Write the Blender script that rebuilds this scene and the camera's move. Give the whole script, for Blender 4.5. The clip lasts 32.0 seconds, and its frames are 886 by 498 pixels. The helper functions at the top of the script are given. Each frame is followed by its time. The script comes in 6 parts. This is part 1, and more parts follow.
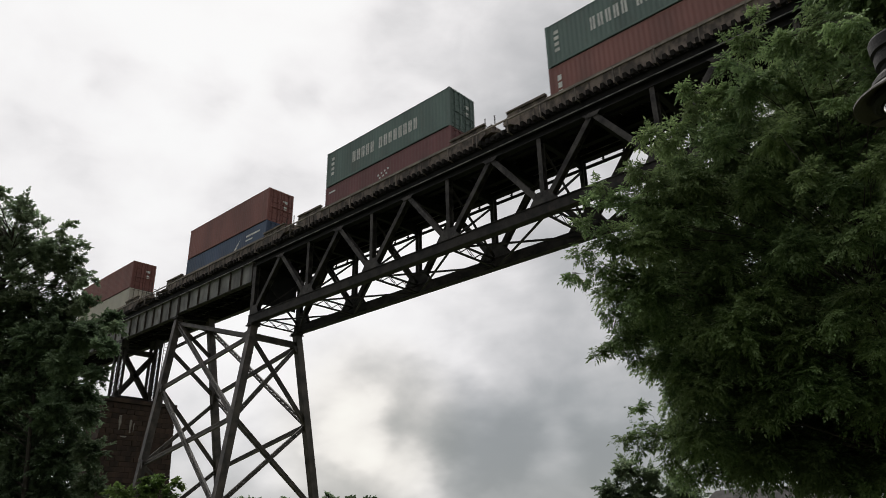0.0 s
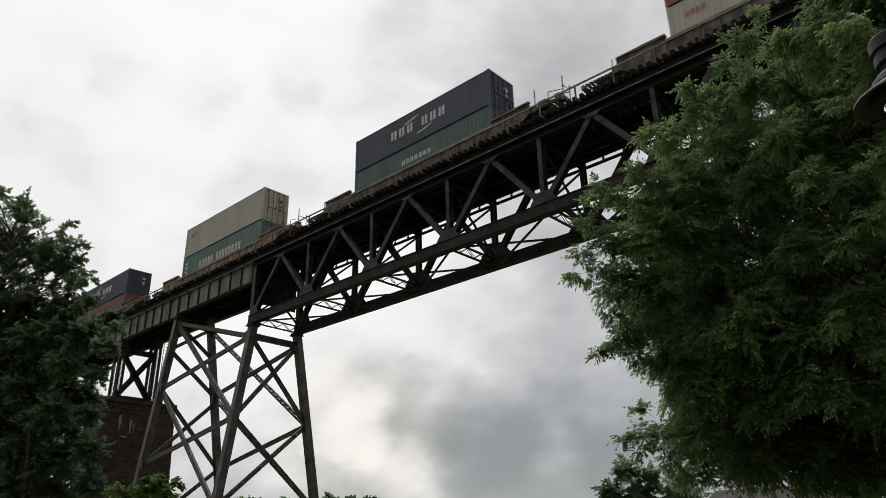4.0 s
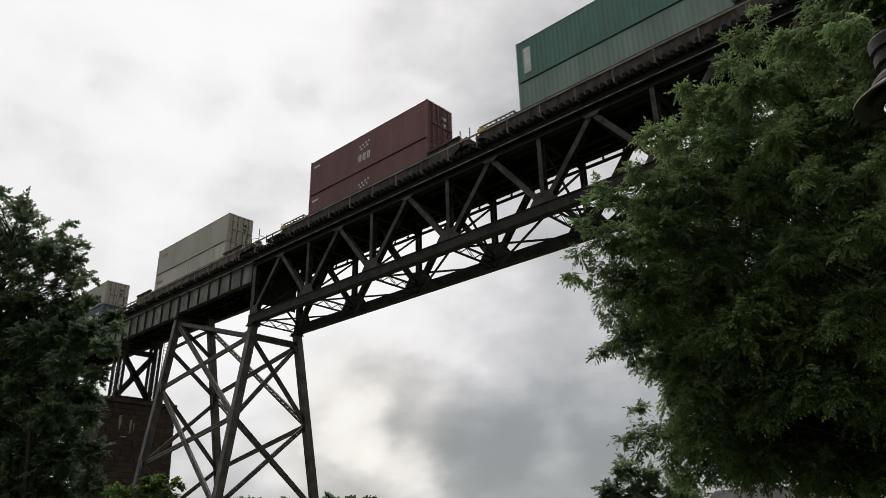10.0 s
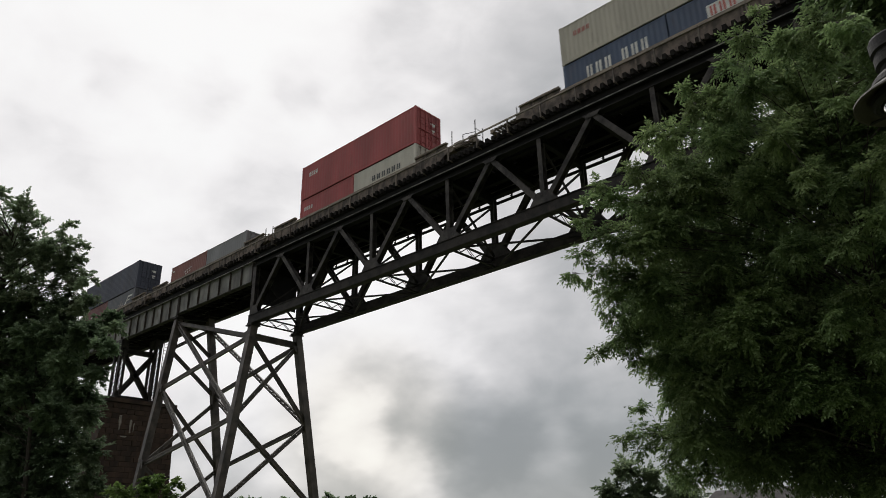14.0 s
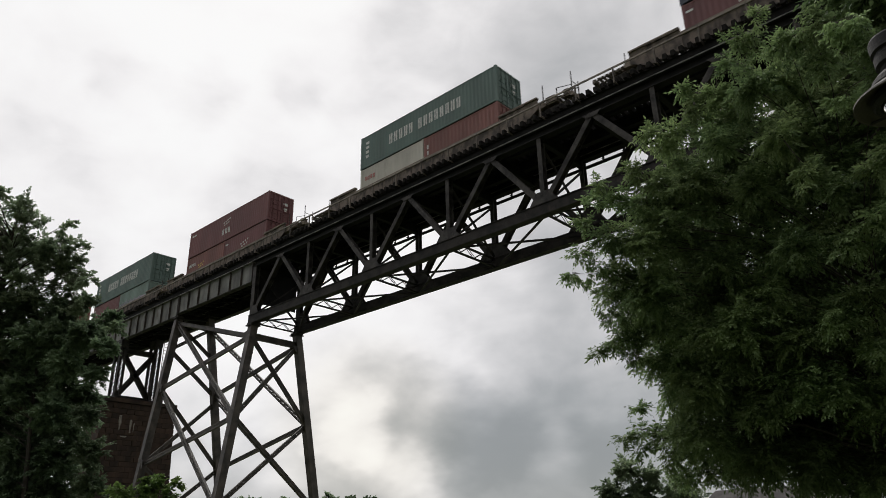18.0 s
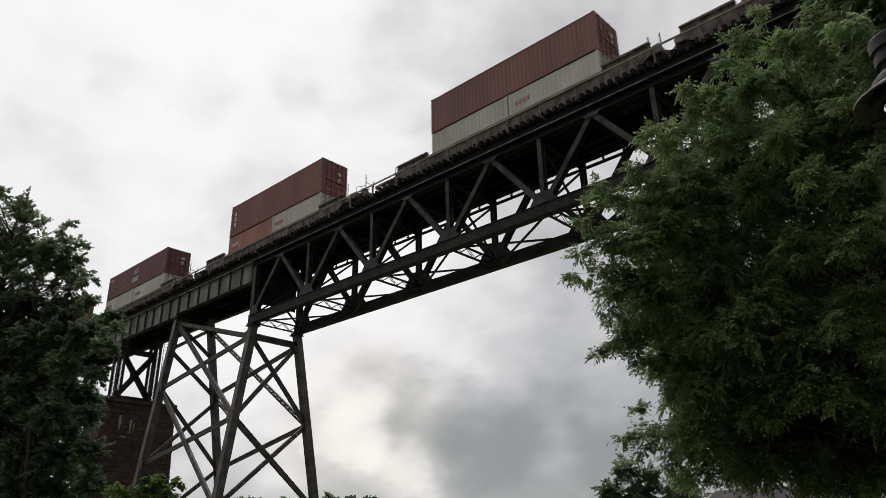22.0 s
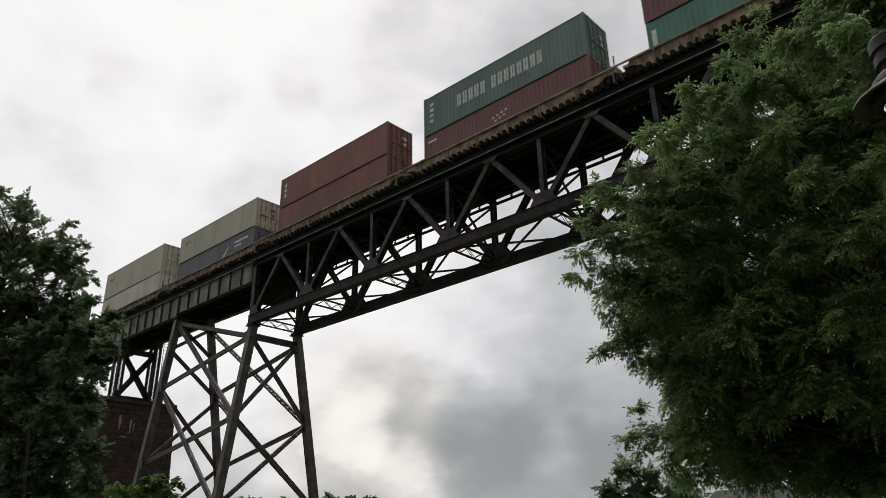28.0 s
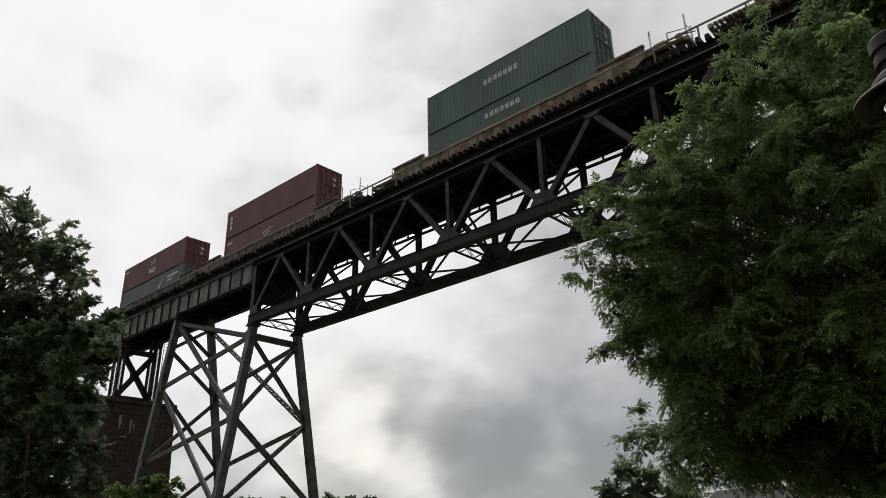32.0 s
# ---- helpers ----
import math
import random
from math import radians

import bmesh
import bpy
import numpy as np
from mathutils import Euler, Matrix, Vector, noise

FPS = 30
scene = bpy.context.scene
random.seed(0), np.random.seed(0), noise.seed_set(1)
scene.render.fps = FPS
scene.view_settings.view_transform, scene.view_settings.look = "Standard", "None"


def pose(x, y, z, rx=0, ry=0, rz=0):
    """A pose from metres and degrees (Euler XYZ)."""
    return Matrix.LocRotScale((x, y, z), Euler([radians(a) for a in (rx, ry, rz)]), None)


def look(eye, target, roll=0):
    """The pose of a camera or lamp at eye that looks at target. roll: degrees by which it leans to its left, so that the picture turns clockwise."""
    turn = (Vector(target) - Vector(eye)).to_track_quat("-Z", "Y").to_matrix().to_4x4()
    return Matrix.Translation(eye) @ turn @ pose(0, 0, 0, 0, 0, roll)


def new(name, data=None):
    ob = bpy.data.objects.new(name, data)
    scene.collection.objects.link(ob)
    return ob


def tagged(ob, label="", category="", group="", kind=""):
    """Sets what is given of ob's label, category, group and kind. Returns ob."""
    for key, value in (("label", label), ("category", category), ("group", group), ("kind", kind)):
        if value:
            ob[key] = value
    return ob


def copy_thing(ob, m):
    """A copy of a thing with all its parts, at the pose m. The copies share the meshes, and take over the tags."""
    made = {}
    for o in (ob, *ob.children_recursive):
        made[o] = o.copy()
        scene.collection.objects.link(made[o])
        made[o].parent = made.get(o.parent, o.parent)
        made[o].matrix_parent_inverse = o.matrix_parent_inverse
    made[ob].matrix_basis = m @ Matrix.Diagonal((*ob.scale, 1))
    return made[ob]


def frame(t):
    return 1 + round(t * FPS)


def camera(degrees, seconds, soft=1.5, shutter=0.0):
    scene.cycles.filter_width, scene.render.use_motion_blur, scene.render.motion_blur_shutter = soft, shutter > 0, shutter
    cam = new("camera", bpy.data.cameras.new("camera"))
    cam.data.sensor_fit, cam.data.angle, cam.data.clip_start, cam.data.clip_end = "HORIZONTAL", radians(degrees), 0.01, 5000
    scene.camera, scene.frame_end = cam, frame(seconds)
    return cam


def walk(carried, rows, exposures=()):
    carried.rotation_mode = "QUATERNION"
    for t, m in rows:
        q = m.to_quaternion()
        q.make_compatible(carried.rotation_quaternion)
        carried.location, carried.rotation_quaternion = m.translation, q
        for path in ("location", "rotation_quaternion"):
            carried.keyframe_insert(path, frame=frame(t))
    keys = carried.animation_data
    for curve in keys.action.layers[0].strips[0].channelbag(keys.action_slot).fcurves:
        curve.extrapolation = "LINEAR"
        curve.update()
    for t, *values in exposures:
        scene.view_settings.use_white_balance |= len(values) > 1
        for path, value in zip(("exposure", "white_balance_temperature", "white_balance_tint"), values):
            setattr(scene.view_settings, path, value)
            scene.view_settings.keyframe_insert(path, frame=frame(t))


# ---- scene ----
# Bridge axis along x, track centre at y = TRACK; the ground is at z = 0.
cam = camera(63.42, 32.0, soft=0.85, shutter=0.15)
STAND = pose(0, 0, 1.6, 112.631, 1.1085, 42.719)
walk(cam, [(0.0, STAND), (32.0, STAND)])

# ---- light ----
SUN_AZ, SUN_EL = radians(150.0), radians(56.0)


def direction(az, el):
    return Vector((math.cos(el) * math.cos(az), math.cos(el) * math.sin(az), math.sin(el)))


def make_world():
    world = bpy.data.worlds.new("overcast_sky")
    scene.world = world
    world.use_nodes = True
    nt = world.node_tree
    nt.nodes.clear()
    nd, ln = nt.nodes.new, nt.links.new
    out, bg = nd("ShaderNodeOutputWorld"), nd("ShaderNodeBackground")
    sky = nd("ShaderNodeTexSky")
    sky.sky_type, sky.sun_disc = "NISHITA", False
    sky.sun_elevation, sky.sun_rotation = SUN_EL, math.pi / 2 - SUN_AZ
    co = nd("ShaderNodeTexCoord")
    # cloud deck: the direction is projected on a level sheet, so the clouds shrink towards the horizon
    sep = nd("ShaderNodeSeparateXYZ")
    ln(co.outputs["Generated"], sep.inputs[0])
    lift = nd("ShaderNodeMath")
    lift.operation = "MAXIMUM"
    ln(sep.outputs[2], lift.inputs[0])
    lift.inputs[1].default_value = 0.0
    add = nd("ShaderNodeMath")
    add.operation = "ADD"
    ln(lift.outputs[0], add.inputs[0])
    add.inputs[1].default_value = 0.65
    div = nd("ShaderNodeVectorMath")
    div.operation = "DIVIDE"
    comb = nd("ShaderNodeCombineXYZ")
    for i in range(3):
        ln(add.outputs[0], comb.inputs[i])
    ln(co.outputs["Generated"], div.inputs[0])
    ln(comb.outputs[0], div.inputs[1])
    big, fine = nd("ShaderNodeTexNoise"), nd("ShaderNodeTexNoise")
    for n, s, d, dist in ((big, 3.0, 4.0, 0.15), (fine, 8.0, 8.0, 0.25)):
        n.inputs["Scale"].default_value, n.inputs["Detail"].default_value = s, d
        n.inputs["Distortion"].default_value = dist
        n.inputs["Roughness"].default_value = 0.52
    # small clouds lie in flat layers
    layer = nd("ShaderNodeMapping")
    layer.inputs["Scale"].default_value = (1.0, 1.0, 1.7)
    ln(co.outputs["Generated"], layer.inputs[0])
    ln(div.outputs[0], big.inputs["Vector"])
    ln(layer.outputs[0], fine.inputs["Vector"])
    mix = nd("ShaderNodeMath")
    mix.operation = "MULTIPLY_ADD"
    ln(fine.outputs["Fac"], mix.inputs[0])
    mix.inputs[1].default_value = 0.25
    half = nd("ShaderNodeMath")
    half.operation = "MULTIPLY"
    ln(big.outputs["Fac"], half.inputs[0])
    half.inputs[1].default_value = 0.44
    ln(half.outputs[0], mix.inputs[2])
    level = nd("ShaderNodeMath")
    level.operation = "ADD"
    ln(mix.outputs[0], level.inputs[0])
    level.inputs[1].default_value = 0.004
    # an overcast sky is brightest overhead
    rise = nd("ShaderNodeMath")
    rise.operation = "MULTIPLY_ADD"
    ln(lift.outputs[0], rise.inputs[0])
    rise.inputs[1].default_value = 0.35
    ln(level.outputs[0], rise.inputs[2])
    value = rise.outputs[0]
    # broad thick and thin places of the cloud deck, with torn edges
    tear, shift, torn = nd("ShaderNodeTexNoise"), nd("ShaderNodeVectorMath"), nd("ShaderNodeVectorMath")
    tear.inputs["Scale"].default_value, tear.inputs["Detail"].default_value, tear.inputs["Roughness"].default_value = 7.0, 4.0, 0.5
    ln(layer.outputs[0], tear.inputs["Vector"])
    shift.operation, torn.operation = "SUBTRACT", "MULTIPLY_ADD"
    ln(tear.outputs["Color"], shift.inputs[0])
    shift.inputs[1].default_value = (0.5, 0.5, 0.5)
    ln(shift.outputs[0], torn.inputs[0])
    torn.inputs[1].default_value = (0.13, 0.13, 0.13)
    ln(co.outputs["Generated"], torn.inputs[2])
    towards = nd("ShaderNodeVectorMath")
    towards.operation = "NORMALIZE"
    ln(torn.outputs[0], towards.inputs[0])
    for az, el, wide, amount in CLOUD_PLACES:
        dot = nd("ShaderNodeVectorMath")
        dot.operation = "DOT_PRODUCT"
        ln(towards.outputs[0], dot.inputs[0])
        dot.inputs[1].default_value = direction(radians(az), radians(el))
        ramp = nd("ShaderNodeMapRange")
        ramp.interpolation_type = "SMOOTHSTEP"
        ramp.inputs["From Min"].default_value = math.cos(radians(wide))
        ramp.inputs["From Max"].default_value = 1.0
        ramp.inputs["To Min"].default_value, ramp.inputs["To Max"].default_value = 0.0, amount
        ln(dot.outputs["Value"], ramp.inputs["Value"])
        plus = nd("ShaderNodeMath")
        plus.operation = "ADD"
        ln(value, plus.inputs[0])
        ln(ramp.outputs[0], plus.inputs[1])
        value = plus.outputs[0]
    tone = nd("ShaderNodeValToRGB")
    tone.color_ramp.interpolation = "B_SPLINE"
    el = tone.color_ramp.elements
    el[0].position, el[0].color = 0.28, (0.280, 0.292, 0.298, 1)
    el[1].position, el[1].color = 0.72, (1.0, 0.995, 0.985, 1)
    for at, rgb in ((0.38, (0.392, 0.402, 0.408)), (0.47, (0.552, 0.548, 0.553)), (0.56, (0.762, 0.748, 0.750)), (0.63, (0.94, 0.918, 0.915))):
        el.new(at).color = (*rgb, 1)
    ln(value, tone.inputs[0])
    join = nd("ShaderNodeMix")
    join.data_type = "RGBA"
    join.inputs[0].default_value = 0.93
    thin = nd("ShaderNodeVectorMath")
    thin.operation = "SCALE"
    thin.inputs["Scale"].default_value = 0.08
    ln(sky.outputs[0], thin.inputs[0])
    ln(thin.outputs[0], join.inputs[6])
    ln(tone.outputs[0], join.inputs[7])
    az, el, wide = GLOW
    near, part_of, warm = nd("ShaderNodeVectorMath"), nd("ShaderNodeMapRange"), nd("ShaderNodeMix")
    near.operation, warm.data_type, warm.blend_type = "DOT_PRODUCT", "RGBA", "MULTIPLY"
    ln(co.outputs["Generated"], near.inputs[0])
    near.inputs[1].default_value = direction(radians(az), radians(el))
    part_of.interpolation_type = "SMOOTHSTEP"
    part_of.inputs["From Min"].default_value, part_of.inputs["From Max"].default_value = math.cos(radians(wide)), 1.0
    ln(near.outputs["Value"], part_of.inputs["Value"])
    ln(part_of.outputs[0], warm.inputs[0])
    ln(join.outputs[2], warm.inputs[6])
    warm.inputs[7].default_value = (1.0, 0.980, 0.925, 1)
    ln(warm.outputs[2], bg.inputs[0])
    # the deck is brightest overhead and dims away from the veiled sun
    facing = nd("ShaderNodeVectorMath")
    facing.operation = "DOT_PRODUCT"
    ln(co.outputs["Generated"], facing.inputs[0])
    facing.inputs[1].default_value = direction(SUN_AZ, 0.0)
    dim, high, gain = nd("ShaderNodeMapRange"), nd("ShaderNodeMapRange"), nd("ShaderNodeMath")
    for ramp, source, span in ((dim, facing.outputs["Value"], (-0.9, 0.2, 0.32, 1.0)), (high, lift.outputs[0], (0.68, 1.0, 1.0, 2.3))):
        ramp.interpolation_type = "SMOOTHSTEP"
        ln(source, ramp.inputs["Value"])
        for slot, number in zip(("From Min", "From Max", "To Min", "To Max"), span):
            ramp.inputs[slot].default_value = number
    gain.operation = "MULTIPLY"
    ln(dim.outputs[0], gain.inputs[0])
    ln(high.outputs[0], gain.inputs[1])
    ln(gain.outputs[0], bg.inputs[1])
    ln(bg.outputs[0], out.inputs[0])


# azimuth, elevation, half width in degrees, more (bright) or less (grey)
CLOUD_PLACES = ((157.0, 27.0, 36.0, 0.14), (142.0, 14.0, 14.0, 0.09), (130.0, 15.0, 18.0, 0.035), (118.0, 12.0, 16.0, -0.05), (137.5, 10.6, 4.5, -0.08), (133.5, 9.8, 5.5, -0.09), (129.5, 8.0, 5.5, -0.08),
                (131.0, 6.2, 3.0, -0.05), (124.5, 9.0, 6.0, -0.05), (120.5, 6.5, 4.0, -0.05), (139.5, 8.0, 3.8, 0.13), (135.5, 6.4, 4.0, 0.08), (124.0, 5.8, 3.0, 0.05), (134.0, 3.0, 7.0, 0.05),
                (159.5, 33.0, 4.0, -0.08), (153.5, 33.2, 3.5, -0.08), (144.5, 35.0, 3.5, -0.06), (164.0, 27.5, 6.0, -0.04), (150.0, 25.5, 4.0, -0.03), (127.0, 39.0, 14.0, -0.09))
GLOW = (138.5, 8.5, 9.0)             # where the veiled light breaks through warm
make_world()
sun = new("sun", bpy.data.lights.new("sun", "SUN"))
sun.data.energy, sun.data.angle, sun.data.color = 1.5, radians(30), (1.0, 0.96, 0.9)
sun.matrix_world = look(direction(SUN_AZ, SUN_EL) * 100, (0, 0, 0))


# ---- materials ----
def material(name, low, high, rough=0.7, scale=1.5, metal=0.0, bump=0.15, fine=30.0, spread=0.18, each=0.0, stain=None, streak=1.0):
    """Two colours mixed by coarse and fine grain, with a bump; each: how far single pieces differ; stain: a third colour in patches."""
    m = bpy.data.materials.new(name)
    m.use_nodes = True
    nt = m.node_tree
    nd, ln = nt.nodes.new, nt.links.new
    b = nt.nodes["Principled BSDF"]
    co = nd("ShaderNodeTexCoord")
    mp = nd("ShaderNodeMapping")
    mp.inputs["Scale"].default_value = (1, 1, 1.0 / streak)
    ln(co.outputs["Object"], mp.inputs[0])
    vec = mp.outputs[0]
    info = nd("ShaderNodeObjectInfo")
    shift = nd("ShaderNodeVectorMath")
    shift.operation = "MULTIPLY_ADD"
    for i in range(1):
        ln(info.outputs["Random"], shift.inputs[0])
    shift.inputs[1].default_value = (37.0, 19.0, 11.0)
    ln(vec, shift.inputs[2])
    a, c = nd("ShaderNodeTexNoise"), nd("ShaderNodeTexNoise")
    for n, s in ((a, scale), (c, fine)):
        n.inputs["Scale"].default_value, n.inputs["Detail"].default_value = s, 6.0
        ln(shift.outputs[0], n.inputs["Vector"])
    mr = nd("ShaderNodeMapRange")
    mr.inputs["From Min"].default_value, mr.inputs["From Max"].default_value = 0.5 - spread, 0.5 + spread
    ln(a.outputs["Fac"], mr.inputs["Value"])
    fac = nd("ShaderNodeMath")
    fac.operation = "MULTIPLY_ADD"
    ln(c.outputs["Fac"], fac.inputs[0])
    fac.inputs[1].default_value = 0.35
    sub = nd("ShaderNodeMath")
    sub.operation = "ADD"
    ln(mr.outputs[0], sub.inputs[0])
    sub.inputs[1].default_value = -0.17
    ln(sub.outputs[0], fac.inputs[2])
    mix = nd("ShaderNodeMix")
    mix.data_type = "RGBA"
    mix.clamp_factor = True
    ln(fac.outputs[0], mix.inputs[0])
    mix.inputs[6].default_value, mix.inputs[7].default_value = (*low, 1), (*high, 1)
    colour = mix.outputs[2]
    if stain:
        w = nd("ShaderNodeTexNoise")
        w.inputs["Scale"].default_value, w.inputs["Detail"].default_value = scale * 1.7, 8.0
        w.inputs["Roughness"].default_value = 0.7
        ln(shift.outputs[0], w.inputs["Vector"])
        wr = nd("ShaderNodeMapRange")
        wr.inputs["From Min"].default_value, wr.inputs["From Max"].default_value = 0.56, 0.68
        wr.inputs["To Max"].default_value = 0.8
        ln(w.outputs["Fac"], wr.inputs["Value"])
        m2 = nd("ShaderNodeMix")
        m2.data_type = "RGBA"
        ln(wr.outputs[0], m2.inputs[0])
        ln(colour, m2.inputs[6])
        m2.inputs[7].default_value = (*stain, 1)
        colour = m2.outputs[2]
    if each:
        hs = nd("ShaderNodeHueSaturation")
        er = nd("ShaderNodeMapRange")
        er.inputs["To Min"].default_value, er.inputs["To Max"].default_value = 1 - each, 1 + each
        ln(info.outputs["Random"], er.inputs["Value"])
        ln(er.outputs[0], hs.inputs["Value"])
        ln(colour, hs.inputs["Color"])
        colour = hs.outputs[0]
    ln(colour, b.inputs["Base Color"])
    rr = nd("ShaderNodeMapRange")
    rr.inputs["To Min"].default_value, rr.inputs["To Max"].default_value = rough - 0.12, min(1.0, rough + 0.12)
    ln(c.outputs["Fac"], rr.inputs["Value"])
    ln(rr.outputs[0], b.inputs["Roughness"])
    b.inputs["Metallic"].default_value = metal
    if bump:
        bp = nd("ShaderNodeBump")
        bp.inputs["Strength"].default_value, bp.inputs["Distance"].default_value = bump, 0.02
        ln(c.outputs["Fac"], bp.inputs["Height"])
        ln(bp.outputs[0], b.inputs["Normal"])
    return m


def leaf_material(name, dark, light, through_light=0.35):
    m = bpy.data.materials.new(name)
    m.use_nodes = True
    nt = m.node_tree
    nd, ln = nt.nodes.new, nt.links.new
    b = nt.nodes["Principled BSDF"]
    geo, co, big = nd("ShaderNodeNewGeometry"), nd("ShaderNodeTexCoord"), nd("ShaderNodeTexNoise")
    big.inputs["Scale"].default_value = 0.7
    ln(co.outputs["Object"], big.inputs["Vector"])
    s = nd("ShaderNodeMath")
    s.operation = "MULTIPLY_ADD"
    ln(geo.outputs["Random Per Island"], s.inputs[0])
    s.inputs[1].default_value = 0.35
    ln(big.outputs["Fac"], s.inputs[2])
    mr = nd("ShaderNodeMapRange")
    mr.inputs["From Min"].default_value, mr.inputs["From Max"].default_value = 0.38, 0.98
    ln(s.outputs[0], mr.inputs["Value"])
    mix = nd("ShaderNodeMix")
    mix.data_type = "RGBA"
    ln(mr.outputs[0], mix.inputs[0])
    mix.inputs[6].default_value, mix.inputs[7].default_value = (*dark, 1), (*light, 1)
    info, vary, hue = nd("ShaderNodeObjectInfo"), nd("ShaderNodeHueSaturation"), nd("ShaderNodeMapRange")
    hue.inputs["To Min"].default_value, hue.inputs["To Max"].default_value = 0.498, 0.517
    ln(info.outputs["Random"], hue.inputs["Value"])
    ln(hue.outputs[0], vary.inputs["Hue"])
    # boughs differ in brightness at random, to mimic lit and shaded clumps
    spin, bough_tone = nd("ShaderNodeMath"), nd("ShaderNodeMapRange")
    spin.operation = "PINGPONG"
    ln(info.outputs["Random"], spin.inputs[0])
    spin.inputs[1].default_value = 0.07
    bough_tone.inputs["From Max"].default_value = 0.07
    bough_tone.inputs["To Min"].default_value, bough_tone.inputs["To Max"].default_value = 0.74, 1.38
    ln(spin.outputs[0], bough_tone.inputs["Value"])
    ln(bough_tone.outputs[0], vary.inputs["Value"])
    ln(mix.outputs[2], vary.inputs["Color"])
    ln(vary.outputs[0], b.inputs["Base Color"])
    b.inputs["Roughness"].default_value = 0.55
    b.inputs["Specular IOR Level"].default_value = 0.2
    tr, ms, out = nd("ShaderNodeBsdfTranslucent"), nd("ShaderNodeMixShader"), nt.nodes["Material Output"]
    ln(vary.outputs[0], tr.inputs[0])
    ms.inputs[0].default_value = through_light
    ln(b.outputs[0], ms.inputs[1])
    ln(tr.outputs[0], ms.inputs[2])
    ln(ms.outputs[0], out.inputs[0])
    return m


STEEL = material("weathered_black_steel", (0.012, 0.0105, 0.0105), (0.058, 0.052, 0.049), 0.6, 1.6, 0.0, 0.3, 14, spread=0.13, stain=(0.085, 0.076, 0.070))
# near-black colour stands in for the shade under the deck
SHADED_STEEL = material("shade_blackened_steel", (0.004, 0.004, 0.004), (0.010, 0.009, 0.009), 0.75, 1.6, 0.0, 0.3, 14, spread=0.12)
# darker steel; on the far girder web it stands in for shade
DARK_STEEL = material("dark_bridge_steel", (0.008, 0.0072, 0.0072), (0.032, 0.027, 0.025), 0.65, 1.6, 0.0, 0.3, 14, spread=0.13, stain=(0.045, 0.033, 0.027))
EDGE_STEEL = material("worn_flange_edge", (0.05, 0.048, 0.046), (0.24, 0.23, 0.22), 0.6, 1.4, 0.0, 0.2, 25, spread=0.12)
TOWER_STEEL = material("weathered_grey_steel", (0.026, 0.021, 0.019), (0.094, 0.076, 0.066), 0.5, 1.3, 0.0, 0.3, 14, spread=0.13, stain=(0.075, 0.050, 0.038))
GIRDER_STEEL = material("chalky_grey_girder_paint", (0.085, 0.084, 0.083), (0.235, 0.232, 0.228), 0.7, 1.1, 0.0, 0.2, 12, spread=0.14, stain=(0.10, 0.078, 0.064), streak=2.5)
RAIL_STEEL = material("rail_steel", (0.10, 0.085, 0.075), (0.20, 0.17, 0.15), 0.45, 3, 0.6)
TIE_WOOD = material("creosoted_tie_wood", (0.005, 0.0045, 0.004), (0.018, 0.0145, 0.013), 0.9, 4, 0, 0.4, 40, each=0.4)
HAND_RAIL = material("weathered_handrail", (0.135, 0.115, 0.098), (0.310, 0.265, 0.225), 0.65, 1.2, 0.1, 0.2, 14, spread=0.13)
POST_STEEL = material("dull_post_steel", (0.075, 0.063, 0.055), (0.200, 0.165, 0.140), 0.7, 2, 0.1, each=0.3)
STONE = material("brown_sandstone_block", (0.026, 0.017, 0.013), (0.074, 0.043, 0.031), 0.9, 1.1, 0, 0.6, 14, each=0.08, stain=(0.040, 0.030, 0.024), streak=3.0)
BALLAST = material("crushed_ballast", (0.08, 0.075, 0.07), (0.22, 0.21, 0.20), 0.95, 6, 0, 0.8, 30)
MORTAR = material("dark_mortar", (0.026, 0.018, 0.014), (0.055, 0.037, 0.029), 0.95, 3)
CONCRETE = material("weathered_concrete", (0.20, 0.19, 0.18), (0.36, 0.35, 0.33), 0.9, 1.5, 0, 0.3, 20)
GROUND = material("meadow_grass_soil", (0.030, 0.045, 0.014), (0.085, 0.100, 0.035), 0.95, 0.25, 0, 0.5, 6)
BARK = material("furrowed_bark", (0.020, 0.016, 0.013), (0.065, 0.053, 0.042), 0.95, 5, 0, 0.8, 22)
SHINGLE = material("grey_brown_roof_shingle", (0.035, 0.032, 0.032), (0.075, 0.068, 0.066), 0.9, 2, 0, 0.4, 25, each=0.2)
SIDING = material("pale_siding", (0.42, 0.42, 0.40), (0.55, 0.54, 0.52), 0.8, 1)
IRON = material("black_cast_iron", (0.004, 0.004, 0.005), (0.011, 0.010, 0.010), 0.75, 6, 0.2, 0.2, 60)
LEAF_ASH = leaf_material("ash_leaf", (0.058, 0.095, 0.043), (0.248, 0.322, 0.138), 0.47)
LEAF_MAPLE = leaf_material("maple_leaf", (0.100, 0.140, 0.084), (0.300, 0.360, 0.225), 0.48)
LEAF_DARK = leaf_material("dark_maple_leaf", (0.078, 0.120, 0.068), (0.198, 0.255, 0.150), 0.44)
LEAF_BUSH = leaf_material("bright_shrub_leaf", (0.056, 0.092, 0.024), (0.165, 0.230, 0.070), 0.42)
WHITE_MARK = material("white_marking_paint", (0.46, 0.47, 0.46), (0.68, 0.69, 0.67), 0.6, 3)
RED_MARK = material("red_marking_paint", (0.33, 0.08, 0.075), (0.46, 0.13, 0.115), 0.6, 3)
BLACK_MARK = material("dark_marking_paint", (0.04, 0.045, 0.05), (0.08, 0.085, 0.09), 0.6, 3)
